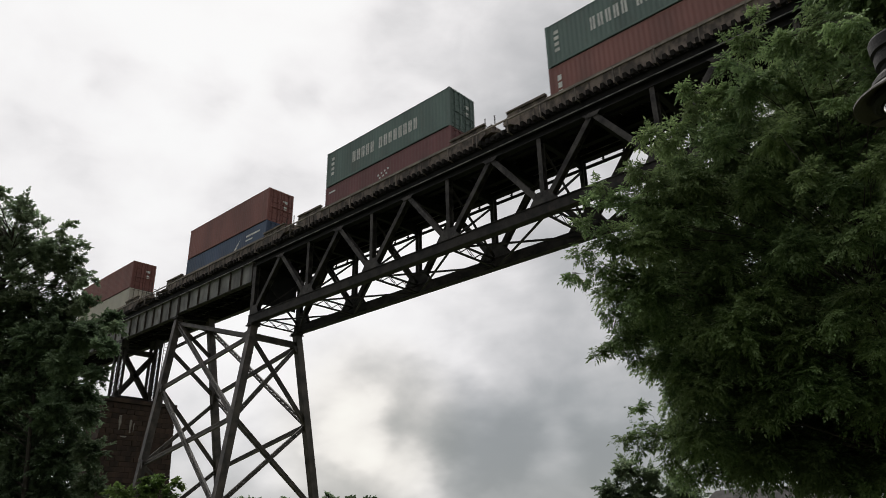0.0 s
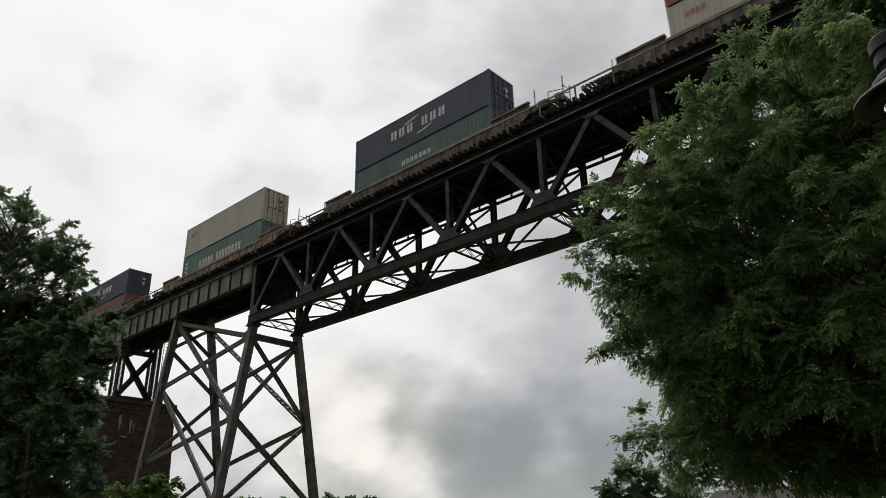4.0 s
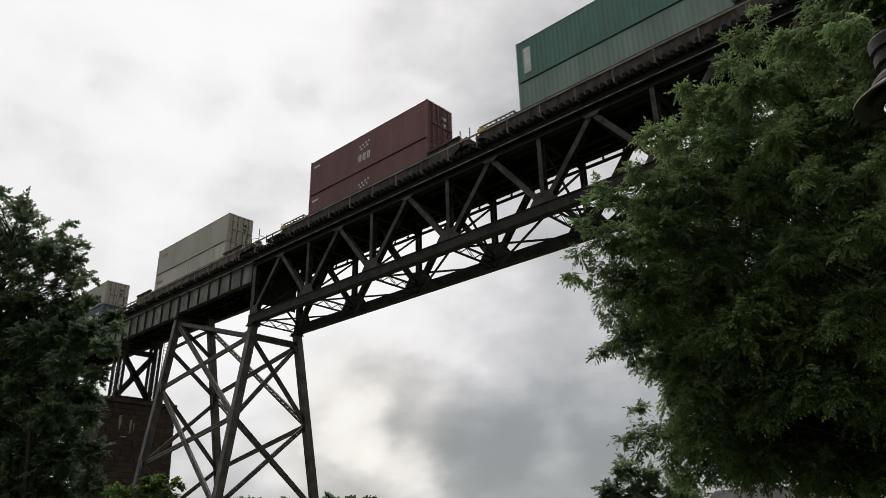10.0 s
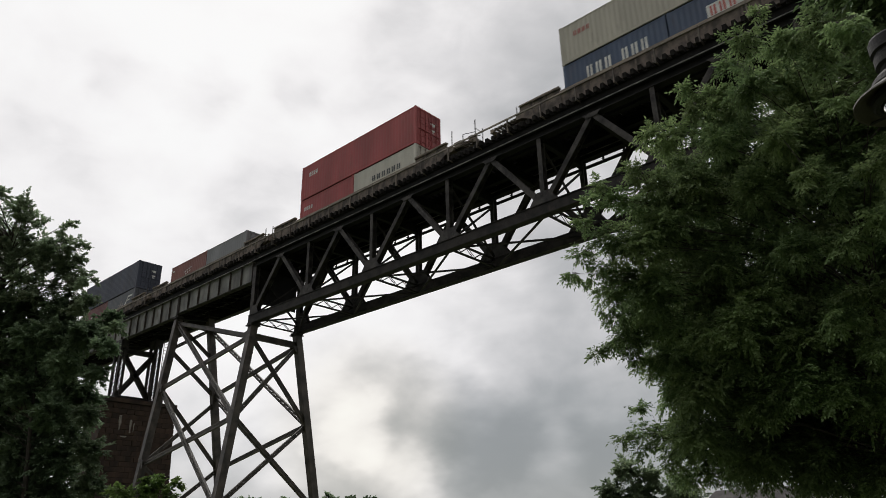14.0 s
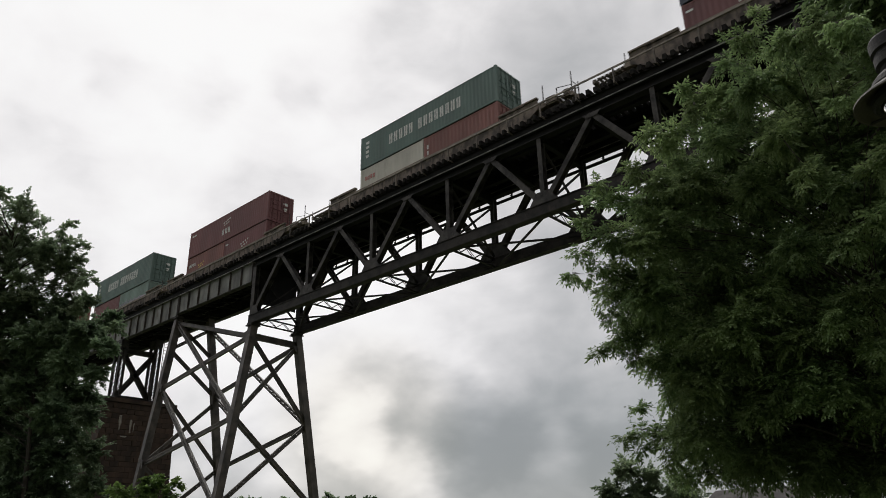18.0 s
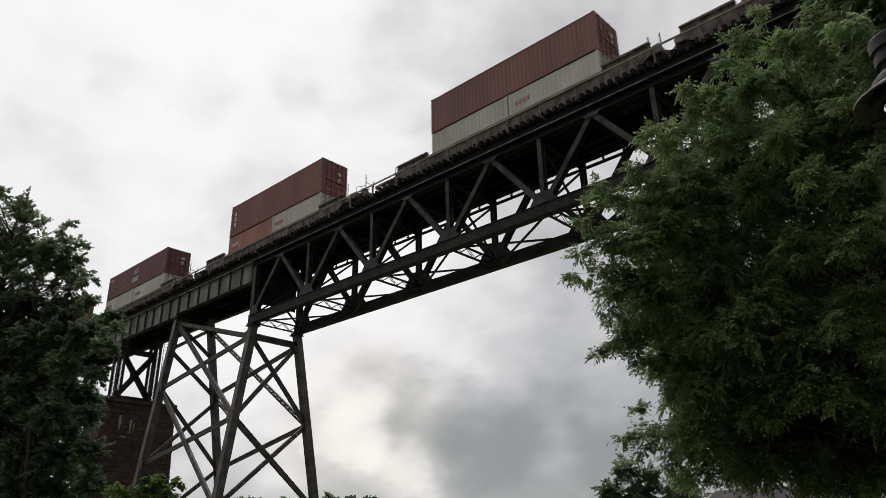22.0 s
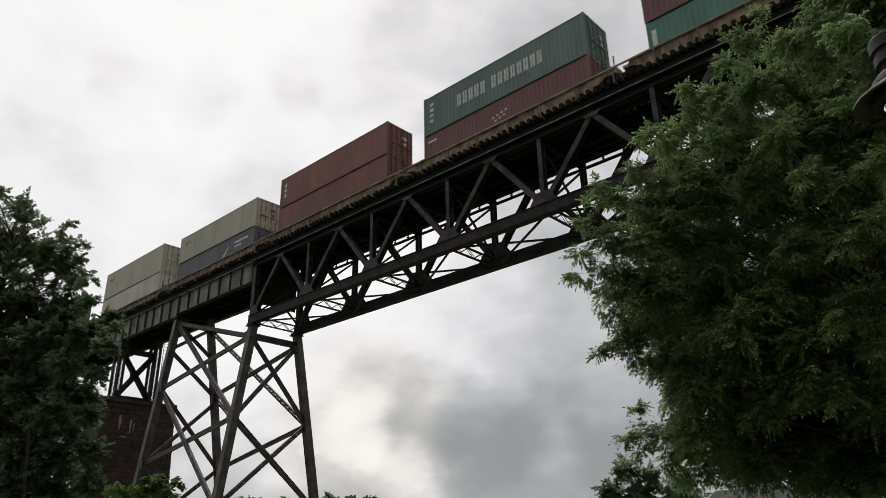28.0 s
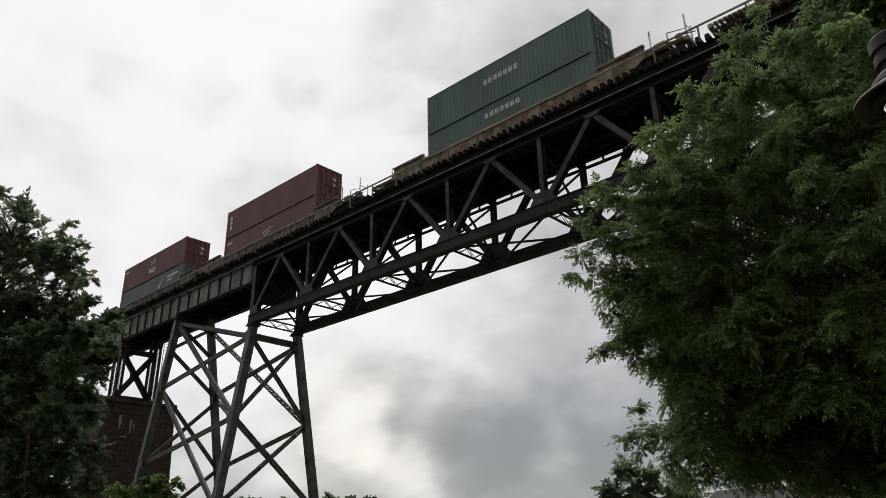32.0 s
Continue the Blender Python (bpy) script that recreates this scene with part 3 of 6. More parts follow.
def stone_pier():
    pier = thing("stone_pier", "tall brown coursed sandstone pier with pale streaks", "bridge pier", "", ((PIER_X0 + PIER_X1) / 2, TRACK, 0))
    ox, oy = (PIER_X0 + PIER_X1) / 2, TRACK
    bm = bmesh.new()
    hw, hy = (PIER_X1 - PIER_X0) / 2, (PIER_Y1 - PIER_Y0) / 2
    taper = 0.03

    def quad(z, e=0.0):
        g = taper * (PIER_Z - z) + e
        return [(-hw - g, -hy - g, z), (hw + g, -hy - g, z), (hw + g, hy + g, z), (-hw - g, hy + g, z)]

    hexa(bm, quad(0, -0.05) + quad(PIER_Z, -0.05))
    part("mortar_core", bm, MORTAR, pier)
    bm = bmesh.new()
    hexa(bm, quad(PIER_Z, 0.16) + quad(PIER_Z + 0.35, 0.16))
    part("cap_stone", bm, STONE, pier, "projecting brown cap course")
    # coursed blocks on the four faces
    blocks = {}
    course, z, rng = 0.46, 0.0, random.Random(5)
    row = 0
    while z < PIER_Z - 0.1:
        h = min(course, PIER_Z - z)
        g = taper * (PIER_Z - z - h / 2)
        for face in range(4):
            length = 2 * ((hw if face in (0, 2) else hy) + g)
            n = 4 if face in (0, 2) else 8
            cuts = [0.0] + [(i + 0.5 * (row % 2) + rng.uniform(-0.12, 0.12)) / n for i in range(0 if row % 2 else 1, n)] + [1.0]
            for c0, c1 in zip(cuts, cuts[1:]):
                w = length * (c1 - c0) - 0.015
                if w < 0.1:
                    continue
                mid = length * ((c0 + c1) / 2 - 0.5)
                key = (round(w, 1), round(h, 2))
                if key not in blocks:
                    b2 = bmesh.new()
                    w2 = key[0] - 0.01
                    hexa(b2, [(-w2 / 2, -0.05, -h / 2 + 0.015), (w2 / 2, -0.05, -h / 2 + 0.015), (w2 / 2, 0.1, -h / 2 + 0.015), (-w2 / 2, 0.1, -h / 2 + 0.015),
                              (-w2 / 2, -0.05, h / 2 - 0.015), (w2 / 2, -0.05, h / 2 - 0.015), (w2 / 2, 0.1, h / 2 - 0.015), (-w2 / 2, 0.1, h / 2 - 0.015)])
                    bmesh.ops.bevel(b2, geom=b2.edges[:], offset=0.012, segments=1, affect="EDGES")
                    me = bpy.data.meshes.new("stone")
                    b2.to_mesh(me)
                    b2.free()
                    me.materials.append(STONE)
                    blocks[key] = me
                s = new("stone", blocks[key])
                s.parent = pier
                push = rng.uniform(-0.02, 0.02)
                if face == 0:
                    s.matrix_basis = pose(mid, -hy - g + push, z + h / 2)
                elif face == 1:
                    s.matrix_basis = pose(hw + g + push, mid, z + h / 2, 0, 0, 90)
                elif face == 2:
                    s.matrix_basis = pose(mid, hy + g + push, z + h / 2, 0, 0, 180)
                else:
                    s.matrix_basis = pose(-hw - g + push, mid, z + h / 2, 0, 0, 270)
        z += h
        row += 1
    # pale lime streaks run down the end face from the cap
    for yy, top, w, hgt in ((-1.75, 13.2, 0.26, 1.3), (-0.75, 12.9, 0.22, 1.2), (-0.45, 12.6, 0.12, 0.8), (-1.3, 11.4, 0.8, 0.12), (0.9, 13.0, 0.1, 0.9)):
        bm = bmesh.new()
        left, right = [], []
        for k in range(9):
            u = k / 8
            z = top - hgt * u
            g = hw + taper * (PIER_Z - z) + 0.075
            ww = w * (0.5 + 0.5 * math.sin(math.pi * min(1, 0.2 + u))) * (0.7 + rng.uniform(0, 0.6))
            left.append(bm.verts.new((g, yy - ww / 2 + rng.uniform(-0.03, 0.03), z)))
            right.append(bm.verts.new((g, yy + ww / 2 + rng.uniform(-0.03, 0.03), z)))
        for k in range(8):
            bm.faces.new([left[k], right[k], right[k + 1], left[k + 1]])
        part("lime_streak", bm, LIME, pier, "pale lime streak")
    return pier


def pier_bent():
    x = -67.0
    t = thing("pier_bent", "short dark steel bent with crossed braces on the pier", "bridge bent", "", (x, TRACK, PIER_Z + 0.35))
    yn, yf = -2.0, 1.35
    for y, h in ((yn, 20.28 - PIER_Z - 0.35), (yf, 20.9 - PIER_Z - 0.35)):
        for dx in (-0.6, 0.6):
            bm = bmesh.new()
            laced(bm, (dx, y, h), (dx, y, 0), 0.2, 0.62, (1, 0, 0), 0.2, 0.3)
            part("leg", bm, STEEL, t)
        bm = bmesh.new()
        box(bm, -0.72, 0.72, y - 0.36, y + 0.36, h - 0.7, h)
        part("leg_cap", bm, STEEL, t)
        bm = bmesh.new()
        beam(bm, (-1.3, y, 0.1), (1.3, y, 0.1), 1.0, 0.2)
        part("base_plate", bm, STEEL, t)
    h = 20.0 - PIER_Z - 0.35
    for a, b in (((0, yn, h - 0.5), (0, yf, 0.25)), ((0, yf, h - 0.5), (0, yn, 0.25)), ((0, yn, h - 0.55), (0, yf, h - 0.55)), ((0, yn, 0.28), (0, yf, 0.28))):
        bm = bmesh.new()
        isection(bm, a, b, 0.3, 0.42, (1, 0, 0), 0.06)
        part("brace", bm, STEEL, t)
    bm = bmesh.new()
    m = (yn + yf) / 2
    hexa(bm, [(x + ex, m + dy, h / 2 + dz) for dz, w in ((-0.62, 0.42), (0.38, 0.42)) for ex, dy in ((-0.02, -w), (0.02, -w), (0.02, w), (-0.02, w)) for x in (-0.18,)])
    part("gusset_plate", bm, STEEL, t)
    return t


def ladder():
    t = thing("access_ladder", "thin pale steel ladder below the girder", "ladder", "", (-65.75, 32.0, PIER_Z + 0.35))
    for dy in (-0.22, 0.22):
        bm = bmesh.new()
        tube(bm, (0, dy, 0), (0, dy, 5.9), 0.03, n=6)
        part("stile", bm, HAND_RAIL, t)
    first = None
    for k in range(18):
        if first is None:
            bm = bmesh.new()
            tube(bm, (0, -0.22, 0), (0, 0.22, 0), 0.018, n=5)
            first = part("rung", bm, HAND_RAIL, t)
            first.location = (0, 0, 0.3)
        else:
            share("rung", first, t, pose(0, 0, 0.3 + k * 0.32))
    return t


X_LEFT, X_RIGHT = -100.0, 48.0
X_START, X_END = -670.0, 610.0      # the line goes on over embankments at both ends


def track():
    rail_track = thing("railway_track", "steel rails on dark timber bridge ties", "railway track", "", (X_LEFT, TRACK, RAIL_Z))
    r0, r1 = X_START - X_LEFT, X_END - X_LEFT
    for y in (-0.7535, 0.7535):
        bm = bmesh.new()
        extruded(bm, (r0, y, 0), (r1, y, 0), ((-0.07, -0.17), (0.07, -0.17), (0.07, -0.15), (0.01, -0.14), (0.01, -0.04), (0.036, -0.035), (0.036, 0.0), (-0.036, 0.0), (-0.036, -0.035), (-0.01, -0.04), (-0.01, -0.14), (-0.07, -0.15)))
        part("rail", bm, RAIL_STEEL, rail_track)
    bm = bmesh.new()
    box(bm, -0.10, 0.10, -2.37, 2.37, -0.49, -0.17)
    bmesh.ops.bevel(bm, geom=bm.edges[:], offset=0.012, segments=1, affect="EDGES")
    first = part("tie", bm, TIE_WOOD, rail_track)
    near0 = -84.0 - X_LEFT
    first.location = (near0, 0, 0)
    rng = random.Random(3)
    pitch, k = 0.42, 1
    while near0 + k * pitch < 20.0 - X_LEFT:
        share("tie", first, rail_track, pose(near0 + k * pitch, rng.uniform(-0.05, 0.05), rng.uniform(-0.008, 0.008)))
        k += 1
    # ties farther along the line, joined
    bm = bmesh.new()
    x = r0 + 0.3
    while x < r1:
        if not near0 - 0.2 < x < near0 + (k - 0.5) * pitch:
            box(bm, x - 0.105, x + 0.105, -2.30 if 0 < x < X_RIGHT - X_LEFT else -1.35, 2.30 if 0 < x < X_RIGHT - X_LEFT else 1.35, -0.58, -0.17)
        x += pitch
    tagged(part("far_ties", bm, TIE_WOOD, rail_track), kind="stuff")
    for y in (-1.2, 1.2):
        bm = bmesh.new()
        box(bm, 0, X_RIGHT - X_LEFT, y - 0.1, y + 0.1, -0.168, -0.02)
        part("guard_timber", bm, TIE_WOOD, rail_track)


def embankment(x0, x1):
    """A stone-faced approach bank, gravelled on top."""
    bm = bmesh.new()
    top = RAIL_Z - 0.585
    box(bm, x0, x1, TRACK - 3.4, TRACK + 3.4, -0.5, top)
    tagged(mesh_ob("embankment", bm, STONE), "stone-faced railway bank leading to the viaduct", "embankment", kind="structure")
    bm = bmesh.new()
    extruded(bm, (x0 + 0.1, TRACK, top), (x1 - 0.1, TRACK, top), ((-2.6, 0.003), (2.6, 0.003), (1.5, 0.3), (-1.5, 0.3)))
    tagged(mesh_ob("ballast", bm, BALLAST), "crushed stone ballast under the track", "ballast", kind="structure")


def railing(y, name_label):
    w = thing("deck_railing", name_label, "railing", "railings of the viaduct", (X_LEFT, y, RAIL_Z - 0.58))
    n = X_RIGHT - X_LEFT
    bm = bmesh.new()
    extruded(bm, (0, 0, 0.87), (n, 0, 0.87), ((-0.03, -0.044), (0.03, -0.044), (0.03, 0.044), (-0.03, 0.044)))
    part("hand_rail", bm, HAND_RAIL, w)
    out = -1 if y < TRACK else 1
    bm = bmesh.new()
    extruded(bm, (0, 0, -0.02), (0, 0, 0.9), ((-0.035, -0.035), (0.035, -0.035), (0.035, -0.022), (-0.022, -0.022), (-0.022, 0.035), (-0.035, 0.035)))
    # a bracket runs in under the ties
    box(bm, -0.035, 0.035, min(0.0, -0.62 * out), max(0.0, -0.62 * out), 0.03, 0.10)
    first = part("post", bm, POST_STEEL, w)
    first.location = (2.12, 0, 0)
    k = 1
    while 2.12 + k * 2.22 < n:
        share("post", first, w, pose(2.12 + k * 2.22, 0, 0))
        k += 1


truss_span()
service_pipe()
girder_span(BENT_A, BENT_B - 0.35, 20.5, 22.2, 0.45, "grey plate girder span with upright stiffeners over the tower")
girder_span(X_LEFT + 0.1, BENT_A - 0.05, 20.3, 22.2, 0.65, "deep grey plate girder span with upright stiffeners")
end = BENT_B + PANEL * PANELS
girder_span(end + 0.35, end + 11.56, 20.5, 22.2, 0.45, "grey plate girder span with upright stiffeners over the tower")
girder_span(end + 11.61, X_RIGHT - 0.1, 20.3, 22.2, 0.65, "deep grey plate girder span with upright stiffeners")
copy_thing(tower(), pose(end + 5.78, TRACK, 0, 0, 0, 180))
embankment(X_START, X_LEFT)
embankment(X_RIGHT, X_END)
stone_pier()
pier_bent()
ladder()
track()
railing(TRACK - 2.46 - 0.05, "weathered flat steel handrail on bracketed posts along the deck")
railing(TRACK + 2.46 + 0.05, "weathered flat steel handrail on bracketed posts along the deck")


# ---- train ----
BOX_L, HALF_L, BOX_W, STD, HIGH = 12.35, 6.1, 2.44, 2.591, 2.896
WELL_Z = 0.30                        # container floor over the rail


def paint(name, rgb, wear=0.25):
    low = tuple(c * (1 - wear) for c in rgb)
    high = tuple(min(0.9, c * (1 + wear * 0.6)) for c in rgb)
    rust = (0.65 * rgb[0] + 0.03, 0.65 * rgb[1] + 0.017, 0.65 * rgb[2] + 0.011)
    return material(name, low, high, 0.62, 0.7, 0.0, 0.1, 14, each=0.06, stain=rust, streak=3.5)


PAINT = {
    "sea green": paint("sea_green_paint", (0.100, 0.156, 0.142)),
    "teal": paint("teal_paint", (0.068, 0.178, 0.152)),
    "pale teal": paint("pale_teal_paint", (0.170, 0.245, 0.215)),
    "bottle green": paint("bottle_green_paint", (0.062, 0.112, 0.099)),
    "maroon": paint("maroon_paint", (0.150, 0.050, 0.052)),
    "brown red": paint("brown_red_paint", (0.200, 0.072, 0.060)),
    "red": paint("signal_red_paint", (0.330, 0.058, 0.060)),
    "orange": paint("faded_orange_paint", (0.345, 0.140, 0.104)),
    "navy": paint("navy_paint", (0.047, 0.055, 0.087)),
    "blue": paint("dark_blue_paint", (0.045, 0.075, 0.140)),
    "grey": paint("warm_grey_paint", (0.440, 0.412, 0.352), 0.14),
    "white": paint("off_white_paint", (0.505, 0.482, 0.430), 0.2),
    "blue grey": paint("blue_grey_paint", (0.215, 0.220, 0.235), 0.16),
    "slate": paint("slate_paint", (0.110, 0.115, 0.135)),
}
# each pair: rail paint, then a darker, mottled and stained copy for the sides
CAR_PAINT = {
    "tan": (material("faded_tan_car_paint", (0.150, 0.108, 0.068), (0.31, 0.23, 0.150), 0.75, 1.0, 0, 0.2, 16, each=0.15, stain=(0.10, 0.068, 0.045)),
            material("darker_stained_tan_side", (0.105, 0.076, 0.052), (0.29, 0.205, 0.135), 0.8, 2.2, 0, 0.3, 9, spread=0.10, each=0.15, stain=(0.055, 0.042, 0.032), streak=1.5)),
    "brown": (material("worn_brown_car_paint", (0.105, 0.084, 0.068), (0.25, 0.205, 0.162), 0.75, 1.0, 0, 0.2, 16, each=0.15, stain=(0.09, 0.06, 0.045)),
              material("darker_stained_brown_side", (0.056, 0.045, 0.039), (0.180, 0.142, 0.118), 0.8, 2.2, 0, 0.3, 9, spread=0.10, each=0.15, stain=(0.045, 0.034, 0.027), streak=1.5)),
    "dark": (material("grimy_dark_car_paint", (0.034, 0.028, 0.027), (0.10, 0.082, 0.074), 0.75, 1.0, 0, 0.2, 16, each=0.2, stain=(0.09, 0.06, 0.045)),
             material("darkest_stained_car_side", (0.022, 0.018, 0.018), (0.066, 0.052, 0.047), 0.8, 2.2, 0, 0.3, 9, spread=0.10, each=0.2, stain=(0.05, 0.035, 0.028), streak=1.5)),
}
TRUCK_STEEL = material("grimy_truck_steel", (0.02, 0.018, 0.017), (0.055, 0.045, 0.04), 0.8, 3)
MESHES = {}


def cached(key, make, mat):
    if key not in MESHES:
        bm = bmesh.new()
        make(bm)
        me = bpy.data.meshes.new(key[0])
        bm.to_mesh(me)
        bm.free()
        me.materials.append(mat)
        MESHES[key] = me
    return MESHES[key]


def piece(name, key, make, mat, parent, m=None, label=""):
    ob = new(name, cached((name, *key, mat.name), make, mat))
    ob.parent = parent
    if m is not None:
        ob.matrix_basis = m
    return tagged(ob, label)


def corrugated(bm, length, z0, z1, depth=0.018, pitch=0.29):
    """A corrugated sheet along x, standing in the plane y = 0, its ribs to -y, closed behind."""
    n = max(1, int(length / pitch))
    p = length / n
    pts = []
    for k in range(n):
        x = -length / 2 + k * p
        pts += [(x, 0.0), (x + p * 0.24, 0.0), (x + p * 0.5, depth), (x + p * 0.74, depth)]
    pts.append((length / 2, 0.0))
    lo = [bm.verts.new((x, y, z0)) for x, y in pts]
    hi = [bm.verts.new((x, y, z1)) for x, y in pts]
    for k in range(len(pts) - 1):
        bm.faces.new([lo[k], lo[k + 1], hi[k + 1], hi[k]])
    bl, br = bm.verts.new((-length / 2, depth + 0.02, z0)), bm.verts.new((length / 2, depth + 0.02, z0))
    tl, tr = bm.verts.new((-length / 2, depth + 0.02, z1)), bm.verts.new((length / 2, depth + 0.02, z1))
    bm.faces.new([br, bl, tl, tr])
    bm.faces.new([*hi, tr, tl])
    bm.faces.new([*lo[::-1], bl, br])


def word(x0, x1, z0, z1, groups):
    """A painted word as plain upright bars, a pair for each letter; groups: letters in each word."""
    total = sum(groups) + 0.8 * (len(groups) - 1)
    step, x, bars = (x1 - x0) / total, x0, []
    for g in groups:
        for k in range(g):
            bars.append((x + step * 0.16, x + step * 0.40, z0, z1))
            bars.append((x + step * 0.54, x + step * 0.80, z0, z1))
            x += step
        x += 0.8 * step
    return bars


def dots(x, z, s):
    out = []
    for row, n in ((1, 4), (0, 3)):
        for k in range(n):
            cx, cz = x + (k - (n - 1) / 2) * 2.45 * s, z + row * 1.9 * s + 0.5 * s * k
            out.append((cx - s * 0.55, cx + s * 0.55, cz - s * 0.55, cz + s * 0.55))
    return out


def swoosh(x, z, w, h, n=6, thick=0.05):
    """A wing of thin slanted strokes: the last number of each is its thickness."""
    return [(x + w * 0.12 * k, x + w * (0.5 + 0.5 * k / (n - 1)), z + h * 0.10 * k, z + h * (0.25 + 0.75 * (k / (n - 1)) ** 1.4), thick * (1 + 0.2 * (k % 2))) for k in range(n)]


def scrawl(x, z, w, h, n, seed):
    """Sprayed strokes, crossing one another, in letter-like groups."""
    rng = random.Random(seed)
    out = []
    for k in range(n):
        a = x + w * (k + rng.uniform(0.0, 0.5)) / n
        b = z + rng.uniform(0.0, 0.35) * h
        out.append((a, a + rng.uniform(0.12, 0.4), b, b + rng.uniform(-0.15, 0.65) * h, rng.choice((0.06, 0.10, 0.16))))
    return out


def marking_bars(kind, n, h):
    if kind == "pale scrawl":
        return scrawl(-n * 0.16, h * 0.30, n * 0.62, h * 0.34, 24, 5)
    if kind == "lilac scrawl":
        return scrawl(-n * 0.46, h * 0.40, n * 0.55, h * 0.36, 20, 6) + scrawl(n * 0.1, h * 0.44, n * 0.3, h * 0.14, 12, 7)
    if kind == "tan scrawl":
        return scrawl(-n * 0.47, h * 0.34, n * 0.6, h * 0.34, 30, 8)
    if kind == "long word":
        return word(-n * 0.27, n * 0.27, h * 0.36, h * 0.66, (5, 8)) + [(-n * 0.455, -n * 0.430, h * (0.3 + 0.14 * k), h * (0.38 + 0.14 * k)) for k in range(4)]
    if kind == "two words":
        return word(-n * 0.21, n * 0.21, h * 0.40, h * 0.66, (3, 3)) + swoosh(-n * 0.1, h * 0.7, n * 0.11, h * 0.1) + swoosh(n * 0.0, h * 0.25, n * 0.11, h * 0.1)
    if kind == "short word":
        return word(-n * 0.055, n * 0.055, h * 0.26, h * 0.46, (3,)) + dots(0.0, h * 0.60, 0.125) + [(-n * 0.47, -n * 0.41, h * 0.78, h * 0.83)]
    if kind == "dots":
        return dots(0.0, h * 0.50, 0.13) + [(-n * 0.47, -n * 0.41, h * 0.78, h * 0.83)]
    if kind == "patch":
        return [(-n * 0.435, -n * 0.375, h * 0.14, h * 0.40)]
    if kind == "yellow dots":
        return dots(-n * 0.1, h * 0.50, 0.11)
    if kind == "corner word":
        w = 1.1 / n
        return word(-n * 0.43, -n * (0.43 - w), h * 0.62, h * 0.74, (4,))
    if kind == "mid word":
        return word(-n * 0.12, n * 0.10, h * 0.53, h * 0.66, (7,))
    if kind == "high word":
        return word(-n * 0.12, n * 0.10, h * 0.68, h * 0.81, (7,))
    if kind == "upright":
        return [(-n * 0.455, -n * 0.435, h * (0.30 + 0.17 * k), h * (0.42 + 0.17 * k)) for k in range(3)]
    if kind == "box word":
        return [(-n * 0.18, n * 0.36, h * 0.42, h * 0.72)]
    if kind == "wide word":
        return word(-n * 0.28, n * 0.34, h * 0.45, h * 0.72, (3, 3))
    if kind == "six letters":
        return word(-n * 0.20, n * 0.28, h * 0.50, h * 0.66, (6,))
    if kind == "panel letters":
        return word(-n * 0.165, n * 0.345, h * 0.46, h * 0.68, (3, 3))
    if kind == "sign":
        return [(-n * 0.46, -n * 0.42, h * 0.18, h * 0.78)]
    wide = 1.0 + 0.08 * n
    return swoosh(n * 0.04, h * 0.14, wide, h * 0.6, 6, 0.10) + [(n * 0.27, n * 0.43, h * 0.72, h * 0.78), (n * 0.27, n * 0.35, h * 0.58, h * 0.63)]


def bars_on(parent, name, bars, mat, y):
    for x0, x1, z0, z1, *thick in bars:
        if thick:
            t, w, h = thick[0], round(x1 - x0, 2), round(z1 - z0, 2)
            piece(name, (w, h, t), lambda bm: hexa(bm, [(0, -0.006, -t), (w, -0.006, h - t * 0.3), (w, 0, h - t * 0.3), (0, 0, -t), (0, -0.006, t), (w, -0.006, h + t * 0.3), (w, 0, h + t * 0.3), (0, 0, t)]), mat, parent, pose(x0, y, z0))
            continue
        w, h = round(x1 - x0, 2), round(z1 - z0, 2)
        piece(name, (w, h), lambda bm: box(bm, -w / 2, w / 2, -0.006, 0.0, -h / 2, h / 2), mat, parent, pose((x0 + x1) / 2, y, (z0 + z1) / 2))


